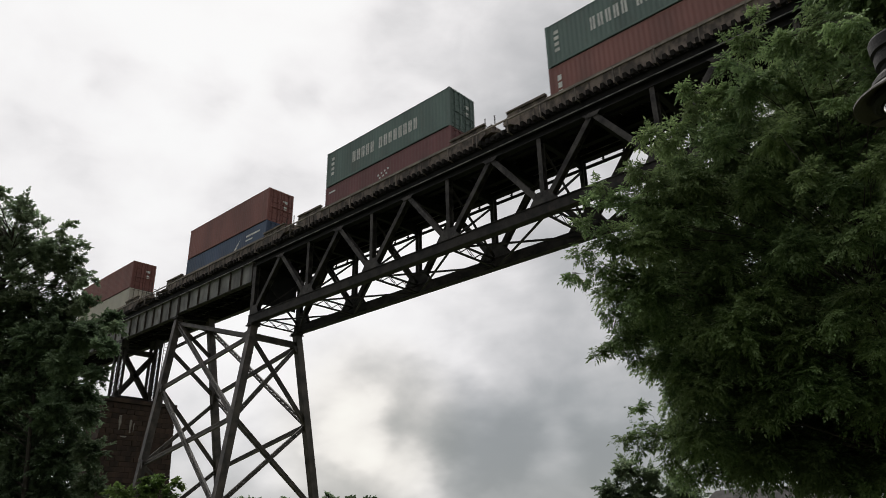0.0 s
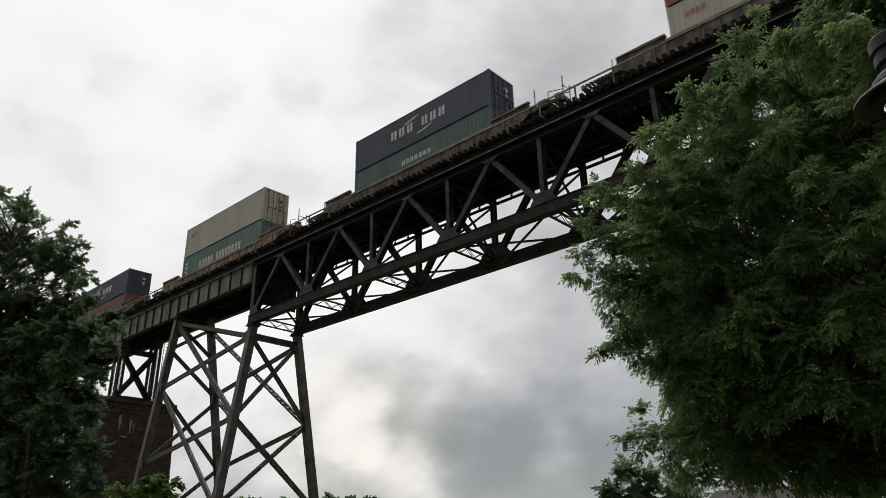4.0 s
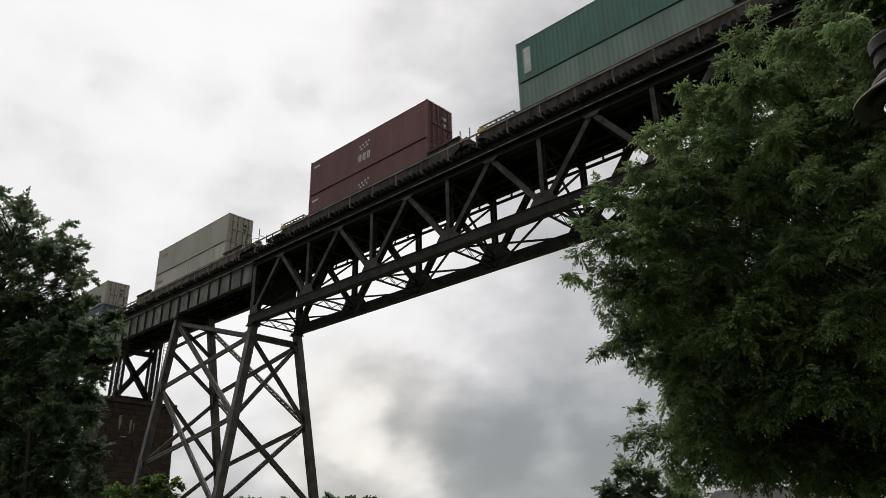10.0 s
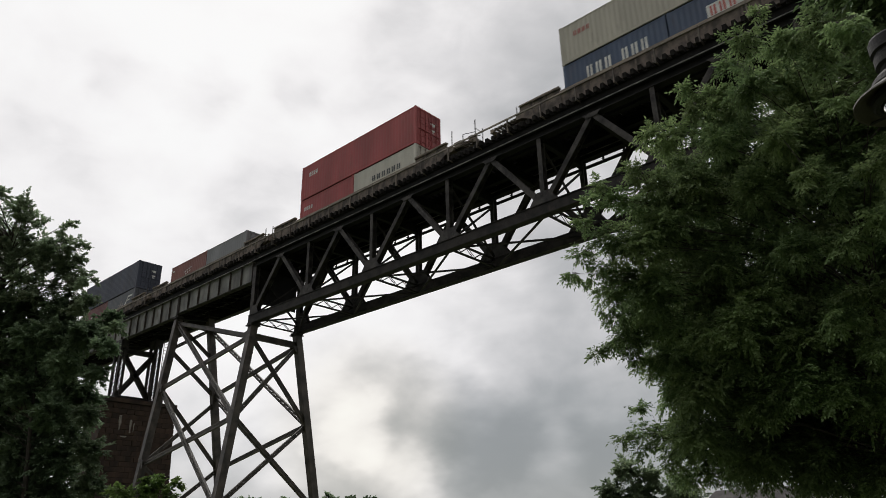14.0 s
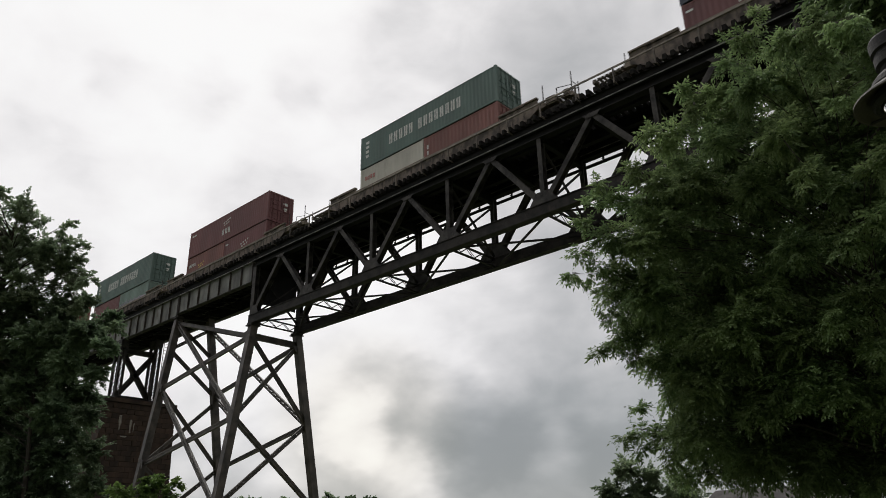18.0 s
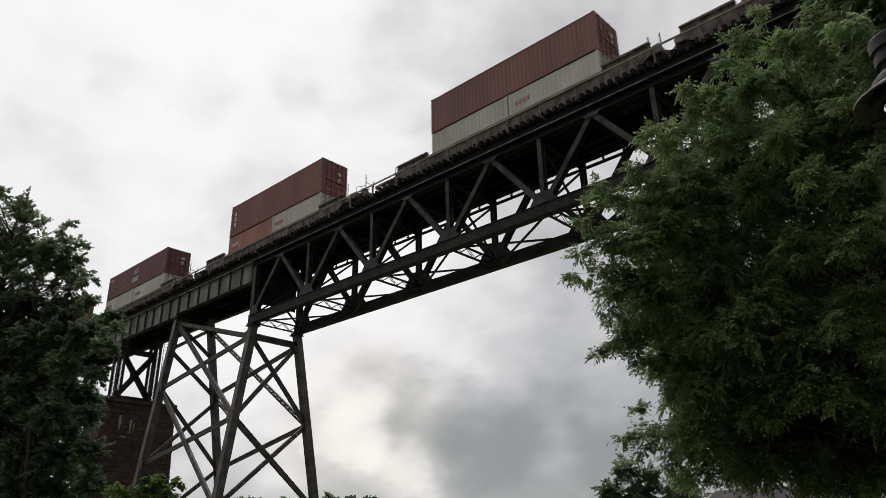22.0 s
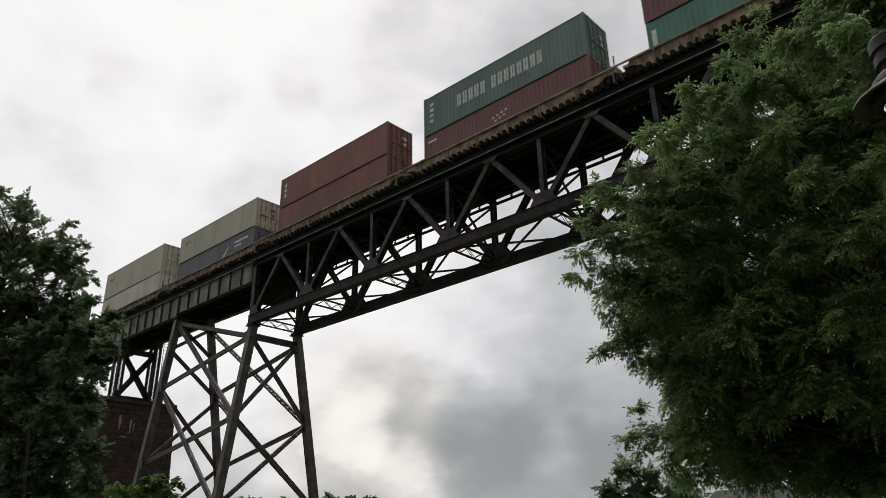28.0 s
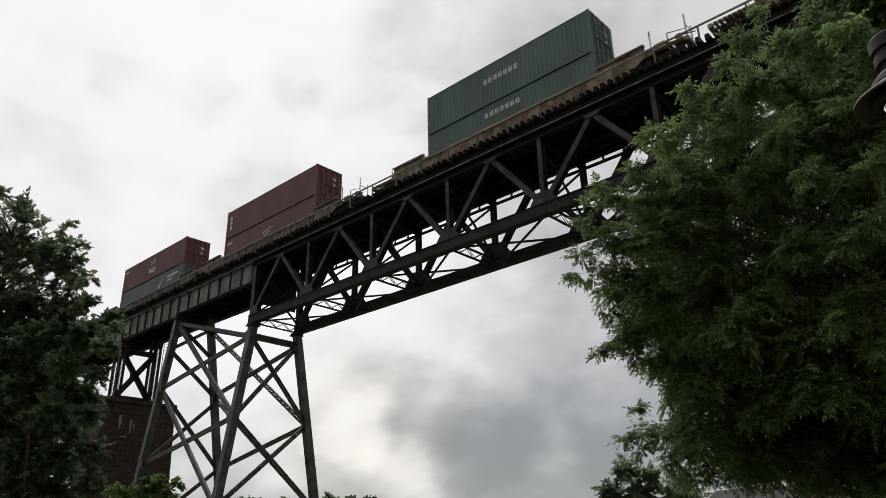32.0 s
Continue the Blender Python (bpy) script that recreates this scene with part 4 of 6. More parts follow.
def container(colour, length, h, marks, phrase):
    mat = PAINT[colour]
    c = thing("shipping_container", phrase, "container", "containers on the train")
    e, ht = length / 2, BOX_W / 2

    def frame_bm(bm):
        for sx in (-1, 1):
            for sy in (-1, 1):
                box(bm, min(sx * e, sx * (e - 0.16)), max(sx * e, sx * (e - 0.16)), min(sy * ht, sy * (ht - 0.14)), max(sy * ht, sy * (ht - 0.14)), 0.0, h)
            box(bm, min(sx * e, sx * (e - 0.1)), max(sx * e, sx * (e - 0.1)), -ht + 0.14, ht - 0.14, h - 0.12, h - 0.005)
            box(bm, min(sx * e, sx * (e - 0.1)), max(sx * e, sx * (e - 0.1)), -ht + 0.14, ht - 0.14, 0.005, 0.15)
        for sy in (-1, 1):
            for z0, z1 in ((0.06, 0.16), (h - 0.1, h - 0.035)):
                box(bm, -e + 0.16, e - 0.16, min(sy * (ht - 0.005), sy * (ht - 0.09)), max(sy * (ht - 0.005), sy * (ht - 0.09)), z0, z1)

    key = (length, round(h, 2))
    piece("frame", key, frame_bm, mat, c)
    piece("side_wall", key, lambda bm: corrugated(bm, length - 0.32, 0.16, h - 0.1), mat, c, pose(0, -ht + 0.012, 0))
    piece("side_wall", key, lambda bm: corrugated(bm, length - 0.32, 0.16, h - 0.1), mat, c, pose(0, ht - 0.012, 0, 0, 0, 180))
    piece("end_wall", key, lambda bm: corrugated(bm, BOX_W - 0.28, 0.15, h - 0.12), mat, c, pose(-e + 0.012, 0, 0, 0, 0, -90))

    def roof_bm(bm):
        corrugated(bm, length - 0.3, -ht + 0.09, ht - 0.09, 0.02, 0.4)
    piece("roof", key, roof_bm, mat, c, pose(0, 0, h - 0.012, 90, 0, 0) @ pose(0, 0, 0, 180, 0, 0))

    def floor_bm(bm):
        box(bm, -e + 0.1, e - 0.1, -ht + 0.09, ht - 0.09, 0.1, 0.14)
        for k in range(int(length / 1.5)):
            x = -e + 0.7 + k * 1.5
            box(bm, x - 0.04, x + 0.04, -ht + 0.09, ht - 0.09, 0.03, 0.1)
    piece("floor", key, floor_bm, TRUCK_STEEL, c)

    def door_bm(bm):
        w = ht - 0.16
        box(bm, -0.05, 0.0, -w / 2, w / 2, 0.16, h - 0.13)
        for k in range(5):
            z = 0.28 + k * (h - 0.5) / 5
            box(bm, 0.0, 0.022, -w / 2 + 0.06, w / 2 - 0.06, z, z + (h - 0.5) / 5 - 0.12)

    def rod_bm(bm):
        tube(bm, (0, 0, 0.1), (0, 0, h - 0.08), 0.024, n=6)
        for z in (0.14, h * 0.33, h * 0.66, h - 0.14):
            box(bm, -0.03, 0.025, -0.06, 0.06, z - 0.05, z + 0.05)
        box(bm, 0.0, 0.04, -0.03, 0.32, h * 0.42, h * 0.45)
    for sy in (-1, 1):
        d = piece("door", key, door_bm, mat, c, pose(e - 0.02, sy * (ht - 0.14) / 2, 0))
        for r in (-0.26, 0.22):
            piece("lock_rod", key, rod_bm, HAND_RAIL if colour in ("grey", "white") else mat, d, pose(0.055, r * sy, 0))
    if colour != "teal":
        for z, w, t in ((0.70, 0.42, 0.08), (0.54, 0.34, 0.05), (0.46, 0.26, 0.05)):
            piece("door_mark", (w, t), lambda bm: box(bm, 0, 0.006, -w / 2, w / 2, -t * h / 2, t * h / 2), BLACK_MARK if colour in ("grey", "white") else WHITE_MARK, c, pose(e + 0.006, 0.42, h * z))
    for k in marks:
        m = YELLOW_MARK if k == "yellow dots" else RUST_MARK if k == "patch" else RED_MARK if k == "panel letters" or k == "corner word" and colour in ("grey", "white") else BLACK_MARK if k == "six letters" else LILAC_MARK if k == "lilac scrawl" else TAN_MARK if k in ("tan scrawl", "pale scrawl") else WHITE_MARK
        name = {"long word": "letter_bar", "two words": "letter_bar", "mid word": "letter_bar", "high word": "letter_bar", "wide word": "letter_bar", "six letters": "letter_bar", "panel letters": "letter_bar", "corner word": "letter_bar", "pale scrawl": "spray_stroke", "lilac scrawl": "spray_stroke", "tan scrawl": "spray_stroke"}.get(k, "mark")
        bars_on(c, name, marking_bars(k, length, h), m, -ht + (0.001 if k == "panel letters" or k.endswith("scrawl") else 0.005))
    return c


def truck(parent, x):
    t = piece("truck", ("bolster",), lambda bm: (box(bm, -0.2, 0.2, -1.05, 1.05, 0.42, 0.7), box(bm, -0.35, 0.35, -0.4, 0.4, 0.7, 0.82)), TRUCK_STEEL, parent, pose(x, 0, 0))

    def side(bm):
        beam(bm, (-1.15, 0, 0.5), (-0.5, 0, 0.78), 0.16, 0.2)
        beam(bm, (0.5, 0, 0.78), (1.15, 0, 0.5), 0.16, 0.2)
        beam(bm, (-0.55, 0, 0.76), (0.55, 0, 0.76), 0.16, 0.16)
        beam(bm, (-0.9, 0, 0.5), (-0.4, 0, 0.28), 0.14, 0.14)
        beam(bm, (0.4, 0, 0.28), (0.9, 0, 0.5), 0.14, 0.14)
        beam(bm, (-0.42, 0, 0.26), (0.42, 0, 0.26), 0.14, 0.14)
        for s in (-0.89, 0.89):
            box(bm, s - 0.16, s + 0.16, -0.1, 0.1, 0.3, 0.56)
        for s in (-0.18, 0.0, 0.18):
            tube(bm, (s, 0, 0.3), (s, 0, 0.68), 0.07, n=8)

    def wheels(bm):
        for y in (-0.75, 0.75):
            s = 1 if y > 0 else -1
            prof = ((0.1, -0.07), (0.36, -0.05), (0.42, -0.06), (0.42, 0.06), (0.455, 0.07), (0.455, 0.09), (0.36, 0.09), (0.1, 0.08))
            rings = [[bm.verts.new((r * math.cos(2 * math.pi * k / 20), y - s * d, 0.42 + r * math.sin(2 * math.pi * k / 20))) for k in range(20)] for r, d in prof]
            for p, q in zip(rings, rings[1:]):
                for k in range(20):
                    bm.faces.new([p[k], p[(k + 1) % 20], q[(k + 1) % 20], q[k]])
        tube(bm, (0, -0.95, 0.42), (0, 0.95, 0.42), 0.08, n=8)
    for y in (-0.98, 0.98):
        piece("side_frame", ("frame",), side, TRUCK_STEEL, t, pose(0, y, 0))
    for dx in (-0.89, 0.89):
        piece("wheelset", ("pair",), wheels, TRUCK_STEEL, t, pose(dx, 0, 0))


REACH = {("long", "c"): 11.9, ("long", "a"): 9.9, ("short", "c"): 10.05, ("short", "a"): 7.9}


def well_car(kind, rear, front, shade):
    """kind: long or short well; rear and front: c for a coupler end, a for an end shared with the next unit."""
    mat, web = CAR_PAINT[shade]
    c = thing("well_car", {"tan": "faded tan", "brown": "worn brown", "dark": "grimy dark"}[shade] + " steel well car of a container train", "rail car", "well cars of the train")
    half = 8.2 if kind == "long" else 6.35
    top = 1.48 if kind == "long" else 1.05

    low, bend = (1.13, 6.35) if kind == "long" else (top, half - 0.3)

    open_rear = shade == "dark" and kind == "long"
    rear_top = low if open_rear else top

    def sill(bm):
        # low beside the boxes, higher past their ends, cut back over the trucks; the top rail overhangs
        e = half + 0.9
        for s0, s1, tp in ((-half, -bend, back_top), (-bend, bend, low), (bend, half, fore_top)):
            extruded(bm, (s0, 0, 0), (s1, 0, 0), ((-0.02, 0.30), (-0.02, tp - 0.06), (-0.10, tp - 0.06), (-0.10, tp), (0.12, tp), (0.12, tp - 0.06), (0.02, tp - 0.06), (0.02, 0.32), (0.2, 0.32), (0.2, 0.26), (-0.08, 0.26), (-0.08, 0.30)), (0, 1, 0))
        for s0, s1 in ((-e, -half), (half, e)):
            lo0, lo1 = (0.85, 0.32) if s0 < 0 else (0.32, 0.85)
            tp = back_top if s0 < 0 else fore_top
            hexa(bm, [(s0, -0.02, lo0), (s1, -0.02, lo1), (s1, 0.02, lo1), (s0, 0.02, lo0), (s0, -0.02, tp), (s1, -0.02, tp), (s1, 0.02, tp), (s0, 0.02, tp)])
    for near_side, turn in ((True, pose(0, -1.42, 0)), (False, pose(0, 1.42, 0, 0, 0, 180))):
        back_top, fore_top = (rear_top, top) if near_side else (top, rear_top)
        w = piece("side_sill", (kind, shade, near_side), sill, web, c, turn)

        def top_rail(bm):
            for s0, s1, tp in ((-half - 0.9, -bend, back_top), (-bend, bend, low), (bend, half + 0.9, fore_top)):
                box(bm, s0, s1, -0.11, 0.11, tp + 0.001, tp + 0.09)
        piece("top_rail", (kind, shade, near_side), top_rail, mat, w)
        n = round(2 * half / 0.9)
        for k in range(n + 1):
            x = -half + 0.06 + (2 * half - 0.12) * k / n
            tall = low if abs(x) <= bend + 0.05 else back_top if x < 0 else fore_top
            piece("rib", (kind, tall), lambda bm: box(bm, -0.04, 0.04, -0.05, -0.021, 0.32, tall - 0.062), web, w, pose(x, 0, 0))

    def cross(bm):
        box(bm, -0.25, 0.25, -1.4, 1.4, 0.18, 0.29)
    for k in range(5):
        piece("cross_member", (kind,), cross, mat, c, pose(-half + 0.3 + (2 * half - 0.6) * k / 4, 0, 0))
    if open_rear:
        x0, x1 = -half - 0.9, -bend - 0.1
        for y in (-1.40, -0.85, 0.85, 1.40):
            piece("walkway_rail", (kind,), lambda bm: box(bm, x0, x1, -0.03, 0.03, 1.47, 1.54), HAND_RAIL, c, pose(0, y, 0))
        for k in range(8):
            for y in (-1.125, 1.125):
                piece("walkway_rung", (kind,), lambda bm: box(bm, -0.03, 0.03, -0.245, 0.245, 1.485, 1.525), POST_STEEL, c, pose(x0 + 0.06 + k * (x1 - x0 - 0.12) / 7, y, 0))
        for x in (x0 + 0.05, (x0 + x1) / 2, x1 - 0.05):
            for y in (-1.40, 1.40):
                piece("walkway_post", (kind,), lambda bm: box(bm, -0.03, 0.03, -0.025, 0.025, low + 0.091, 1.469), POST_STEEL, c, pose(x, y, 0))
        piece("corner_step", (kind,), lambda bm: box(bm, x0 - 0.05, x0 + 0.5, -1.56, -1.45, low - 0.05, low + 0.2), YELLOW_MARK, c, None, "faded yellow corner step")
    for s, end in ((-1, rear), (1, front)):
        r = REACH[kind, end]
        end_top = rear_top if s < 0 else top
        turn = pose(0, 0, 0) if s > 0 else pose(0, 0, 0, 0, 0, 180)

        def bulkhead(bm):
            box(bm, half, half + 0.14, -1.38, 1.38, 0.3, end_top - 0.05)
            hexa(bm, [(half + 0.14, -1.3, 0.75), (half + 1.3, -1.3, 0.9), (half + 1.3, 1.3, 0.9), (half + 0.14, 1.3, 0.75),
                      (half + 0.14, -1.3, end_top - 0.02), (half + 1.3, -1.3, min(1.16, end_top - 0.02)), (half + 1.3, 1.3, min(1.16, end_top - 0.02)), (half + 0.14, 1.3, end_top - 0.02)])
        piece("end_bulkhead", (kind, end_top), bulkhead, mat, c, turn)
        if end == "c":
            piece("centre_sill", (kind, end), lambda bm: box(bm, half + 1.3, r - 0.75, -0.45, 0.45, 0.72, 1.0), mat, c, turn)
            piece("end_sill", (kind, end), lambda bm: box(bm, r - 0.75, r - 0.55, -1.35, 1.35, 0.78, 1.02), mat, c, turn)
            for y in (-1.2, -0.8, 0.8, 1.2):
                piece("platform_bearer", (kind, end), lambda bm: box(bm, half + 1.3, r - 0.75, -0.03, 0.03, 0.96, 1.02), mat, c, turn @ pose(0, y, 0))
            for k in range(7):
                piece("step_board", (kind, end), lambda bm: box(bm, -0.09, 0.09, -1.3, 1.3, 1.021, 1.05), mat, c, turn @ pose(half + 1.42 + k * (r - half - 2.3) / 6, 0, 0))

            def coupler(bm):
                box(bm, r - 0.55, r - 0.12, -0.1, 0.1, 0.76, 0.98)
                box(bm, r - 0.2, r + 0.1, -0.16, 0.12, 0.72, 1.02)
            piece("coupler", (kind, end), coupler, TRUCK_STEEL, c, turn)

            def frame_rail(bm):
                for y in (-1.25, -0.55):
                    tube(bm, (r - 0.65, y, 1.02), (r - 0.65, y, 2.35 if y < -1 else 2.05), 0.032, n=6)
                tube(bm, (r - 0.65, -1.25, 1.75), (r - 0.65, -0.55, 1.75), 0.022, n=6)

            def bent_rail(bm):
                tube(bm, (r - 1.6, -1.3, 1.0), (r - 1.6, -1.3, 1.7), 0.028, n=6)
                tube(bm, (r - 1.6, -1.3, 1.7), (r - 0.65, -1.25, 1.5), 0.022, n=6)
            piece("grab_rail", (kind, end, "frame"), frame_rail, TRUCK_STEEL, c, turn)
            piece("grab_rail", (kind, end, "bent"), bent_rail, TRUCK_STEEL, c, turn)
            piece("pole", (kind, end, "near"), lambda bm: tube(bm, (half + 1.2, -1.3, 1.16), (half + 1.2, -1.3, 2.3), 0.03, n=6), TRUCK_STEEL, c, turn)
            piece("pole", (kind, end, "far"), lambda bm: tube(bm, (half + 1.2, 1.3, 1.16), (half + 1.2, 1.3, 1.75), 0.026, n=6), TRUCK_STEEL, c, turn)
            piece("valve_box", (kind, end), lambda bm: box(bm, half + 1.32, half + 1.9, -1.25, -0.5, 1.052, 1.42), web, c, turn)
            piece("brake_cylinder", (kind, end), lambda bm: box(bm, half + 1.5, r - 1.3, 0.1, 0.9, 1.052, 1.3), web, c, turn)
            piece("brake_rod", (kind, end), lambda bm: tube(bm, (half + 1.4, -0.95, 1.5), (r - 1.1, -0.95, 1.22), 0.06, n=6), web, c, turn)
            piece("tool_box", (kind, end), lambda bm: box(bm, r - 1.25, r - 0.95, -1.2, -0.75, 1.052, 1.45), web, c, turn)
            piece("uncoupling_lever", (kind, end), lambda bm: tube(bm, (r - 1.05, -1.3, 1.25), (r - 0.2, -1.3, 1.05), 0.03, n=5), TRUCK_STEEL, c, turn)
            if s > 0:
                def wheel(bm):
                    tube(bm, (r - 0.9, 0.9, 1.05), (r - 0.9, 0.9, 1.75), 0.04, n=6)
                    for k in range(14):
                        a, b = 2 * math.pi * k / 14, 2 * math.pi * (k + 1) / 14
                        tube(bm, (r - 0.86, 0.9 + 0.27 * math.cos(a), 1.72 + 0.27 * math.sin(a)), (r - 0.86, 0.9 + 0.27 * math.cos(b), 1.72 + 0.27 * math.sin(b)), 0.02, n=5)
                    for k in range(4):
                        a = math.pi * k / 4
                        tube(bm, (r - 0.86, 0.9 - 0.27 * math.cos(a), 1.72 - 0.27 * math.sin(a)), (r - 0.86, 0.9 + 0.27 * math.cos(a), 1.72 + 0.27 * math.sin(a)), 0.012, n=4)
                piece("brake_wheel", (kind, end), wheel, TRUCK_STEEL, c, turn)
            truck(c, s * (r - 2.2 if kind == "long" else r - 2.1))
        else:
            def tongue(bm):
                box(bm, half + 1.2, r - 0.02, -0.4, 0.4, 0.8, 1.1)
                for y in (-1.1, 1.1):
                    beam(bm, (half + 1.2, y, 1.05), (r - 0.03, y * 0.5, 1.05), 0.12, 0.12)
                box(bm, r - 0.3, r - 0.02, -0.6, 0.6, 0.86, 1.12)
            piece("articulated_end", (kind, end), tongue, mat, c, turn)
            if shade == "dark":
                piece("end_step", (kind, end), lambda bm: (box(bm, r - 1.5, r - 0.75, -1.42, -1.12, 1.12, 1.34), box(bm, r - 1.5, r - 1.42, -1.40, -1.14, 0.8, 1.12)), YELLOW_MARK, c, turn, "faded yellow end step")
            if s > 0:
                def frame_rail(bm):
                    for y, z in ((-1.2, 2.1), (-0.4, 1.75)):
                        tube(bm, (r - 0.95, y, 1.05), (r - 0.95, y, z), 0.035, n=6)
                    tube(bm, (r - 0.95, -1.2, 1.6), (r - 0.95, -0.4, 1.6), 0.025, n=6)
                piece("grab_rail", (kind, end), frame_rail, TRUCK_STEEL, c, turn)
                piece("pole", (kind, end), lambda bm: tube(bm, (r - 0.45, -0.9, 1.05), (r - 0.45, -0.9, 2.25), 0.035, n=6), TRUCK_STEEL, c, turn)

                def cover(bm):
                    hexa(bm, [(half + 1.25, -1.3, 1.0), (r - 0.35, -1.0, 1.0), (r - 0.35, 1.0, 1.0), (half + 1.25, 1.3, 1.0), (half + 1.25, -1.3, 1.48), (r - 0.45, -1.0, 1.2), (r - 0.45, 1.0, 1.2), (half + 1.25, 1.3, 1.48)])
                piece("end_cover", (kind, end), cover, web, c, turn)
                piece("valve_box", (kind, end), lambda bm: box(bm, r - 0.75, r - 0.5, -1.15, -0.7, 1.18, 1.5), web, c, turn)
                piece("brake_rod", (kind, end), lambda bm: tube(bm, (half + 1.0, -1.36, 1.3), (r - 0.5, -1.1, 1.3), 0.05, n=6), web, c, turn)
                truck(c, r)
    return c


S, H = STD, HIGH
# offset of the leading end at 0 s; well; rear end; front end; car paint; top box; lower boxes (rear one first)
TRAIN = (
    (-5.68, "long", "a", "c", "brown", ("sea green", H, ("long word",)), (("brown red", H, ("upright",)),)),
    (-25.53, "long", "a", "a", "brown", ("sea green", H, ("long word",)), (("maroon", S, ("dots",)),)),
    (-45.38, "long", "c", "a", "brown", ("brown red", H, ()), (("blue", S, ("swoosh",)),)),
    (-69.12, "long", "c", "c", "brown", ("brown red", H, ("patch",)), (("grey", H, ("corner word",)),)),
    (-92.88, "long", "c", "c", "brown", ("navy", S, ("two words",)), (("bottle green", S, ("mid word",)),)),
    (-116.69, "long", "c", "c", "tan", ("grey", H, ("corner word",)), (("sea green", H, ("long word",)),)),
    (-140.57, "long", "c", "c", "brown", ("navy", S, ("two words",)), (("brown red", S, ("upright",)),)),
    (-164.16, "long", "a", "c", "dark", ("maroon", H, ("short word",)), (("brown red", H, ("upright",)),)),
    (-184.08, "long", "a", "a", "dark", ("teal", H, ("sign",)), (("pale teal", H, ()),)),
    (-203.81, "long", "c", "a", "dark", ("maroon", H, ("short word",)), (("maroon", S, ("dots",)),)),
    (-227.58, "long", "c", "c", "brown", ("grey", S, ("corner word",)), (("white", S, ("corner word",)), ("white", S, ()))),
    (-251.27, "long", "c", "c", "brown", ("grey", S, ("corner word",)), (("blue", S, ("wide word",)), ("blue", S, ("box word", "panel letters")))),
    (-275.09, "long", "a", "c", "brown", ("red", H, ("corner word",)), (("red", S, ("corner word",)), ("white", S, ("six letters",)))),
    (-294.66, "long", "a", "a", "brown", None, (("brown red", S, ("dots",)), ("blue grey", S, ()))),
    (-314.35, "long", "c", "a", "brown", ("navy", H, ()), (("maroon", S, ("dots",)), ("slate", S, ("swoosh", "tan scrawl")))),
    (-338.27, "long", "c", "c", "brown", ("sea green", S, ("long word",)), (("white", S, ("corner word",)), ("brown red", S, ("upright",)))),
    (-361.89, "long", "a", "c", "brown", ("maroon", S, ("short word",)), (("brown red", S, ("corner word", "yellow dots")), ("maroon", S, ("dots",)))),
    (-381.48, "long", "a", "a", "brown", ("sea green", H, ("long word",)), (("maroon", S, ("dots", "pale scrawl")), ("pale teal", S, ("lilac scrawl",)))),
    (-401.26, "long", "c", "a", "brown", ("brown red", S, ()), (("white", S, ()), ("white", S, ("corner word",)))),
    (-424.92, "long", "c", "c", "brown", ("brown red", H, ("upright",)), (("orange", S, ("corner word",)), ("white", S, ("corner word",)))),
    (-448.47, "long", "c", "c", "brown", ("maroon", S, ("short word",)), (("white", S, ("corner word",)), ("white", S, ("corner word",)))),
    (-470.39, "short", "c", "c", "brown", ("maroon", H, ("upright",)), (("maroon", S, ("dots",)), ("blue grey", S, ("six letters",)))),
    (-490.65, "short", "a", "c", "tan", ("maroon", S, ("dots",)), (("teal", S, ("sign",)), ("maroon", S, ("dots",)))),
    (-506.40, "short", "a", "a", "tan", ("sea green", H, ("long word",)), (("maroon", S, ("dots",)),)),
    (-522.27, "short", "a", "a", "tan", ("brown red", S, ("upright",)), (("brown red", H, ()),)),
    (-537.98, "short", "a", "a", "tan", ("grey", S, ("corner word",)), (("slate", S, ("swoosh",)),)),
    (-553.76, "short", "c", "a", "tan", ("grey", H, ("corner word",)), (("white", H, ("corner word",)),)),
    (-575.57, "long", "c", "c", "tan", ("bottle green", H, ("mid word",)), (("bottle green", S, ("high word",)),)),
    (-599.52, "long", "a", "c", "brown", ("maroon", S, ("upright",)), (("maroon", S, ("dots",)),)),
    (-618.89, "long", "c", "a", "brown", ("maroon", S, ("short word",)), (("slate", S, ("swoosh",)),)),
)
WORDS = {"long word": "a long white word", "two words": "two white words", "short word": "a short white word", "dots": "white dots", "corner word": "a small corner word",
         "mid word": "a white middle word", "high word": "a white middle word", "upright": "upright white marks", "box word": "a white word panel", "panel letters": "red letters", "wide word": "a wide word", "sign": "a pale strip", "patch": "a rust-red patch", "swoosh": "a pale swoosh", "six letters": "a dark word", "lilac scrawl": "sprayed lilac graffiti"}
MOVING = []


def describe(colour, marks, where, short):
    return ("short " if short else "") + colour + " steel container" + (f" with {WORDS[marks[0]]}" if marks else " with plain ribbed sides") + where


def make_train():
    for lead, kind, rear, front, shade, top, lower in TRAIN:
        mid = lead - BOX_L / 2
        MOVING.append((well_car(kind, rear, front, shade), mid, RAIL_Z))
        h0 = lower[0][1]
        if len(lower) == 1:
            col, h, marks = lower[0]
            MOVING.append((container(col, BOX_L, h, marks, describe(col, marks, ", lower", False)), mid, RAIL_Z + WELL_Z))
        else:
            for s, (col, h, marks) in zip((-1, 1), lower):
                MOVING.append((container(col, HALF_L, h, marks, describe(col, marks, ", lower", True)), mid + s * (HALF_L + 0.08) / 2, RAIL_Z + WELL_Z))
        if top:
            col, h, marks = top
            MOVING.append((container(col, BOX_L, h, marks, describe(col, marks, ", stacked", False)), mid, RAIL_Z + WELL_Z + h0 + 0.03))


make_train()


# ---- trees ----
def unit(a):
    return a / np.linalg.norm(a, axis=1)[:, None]


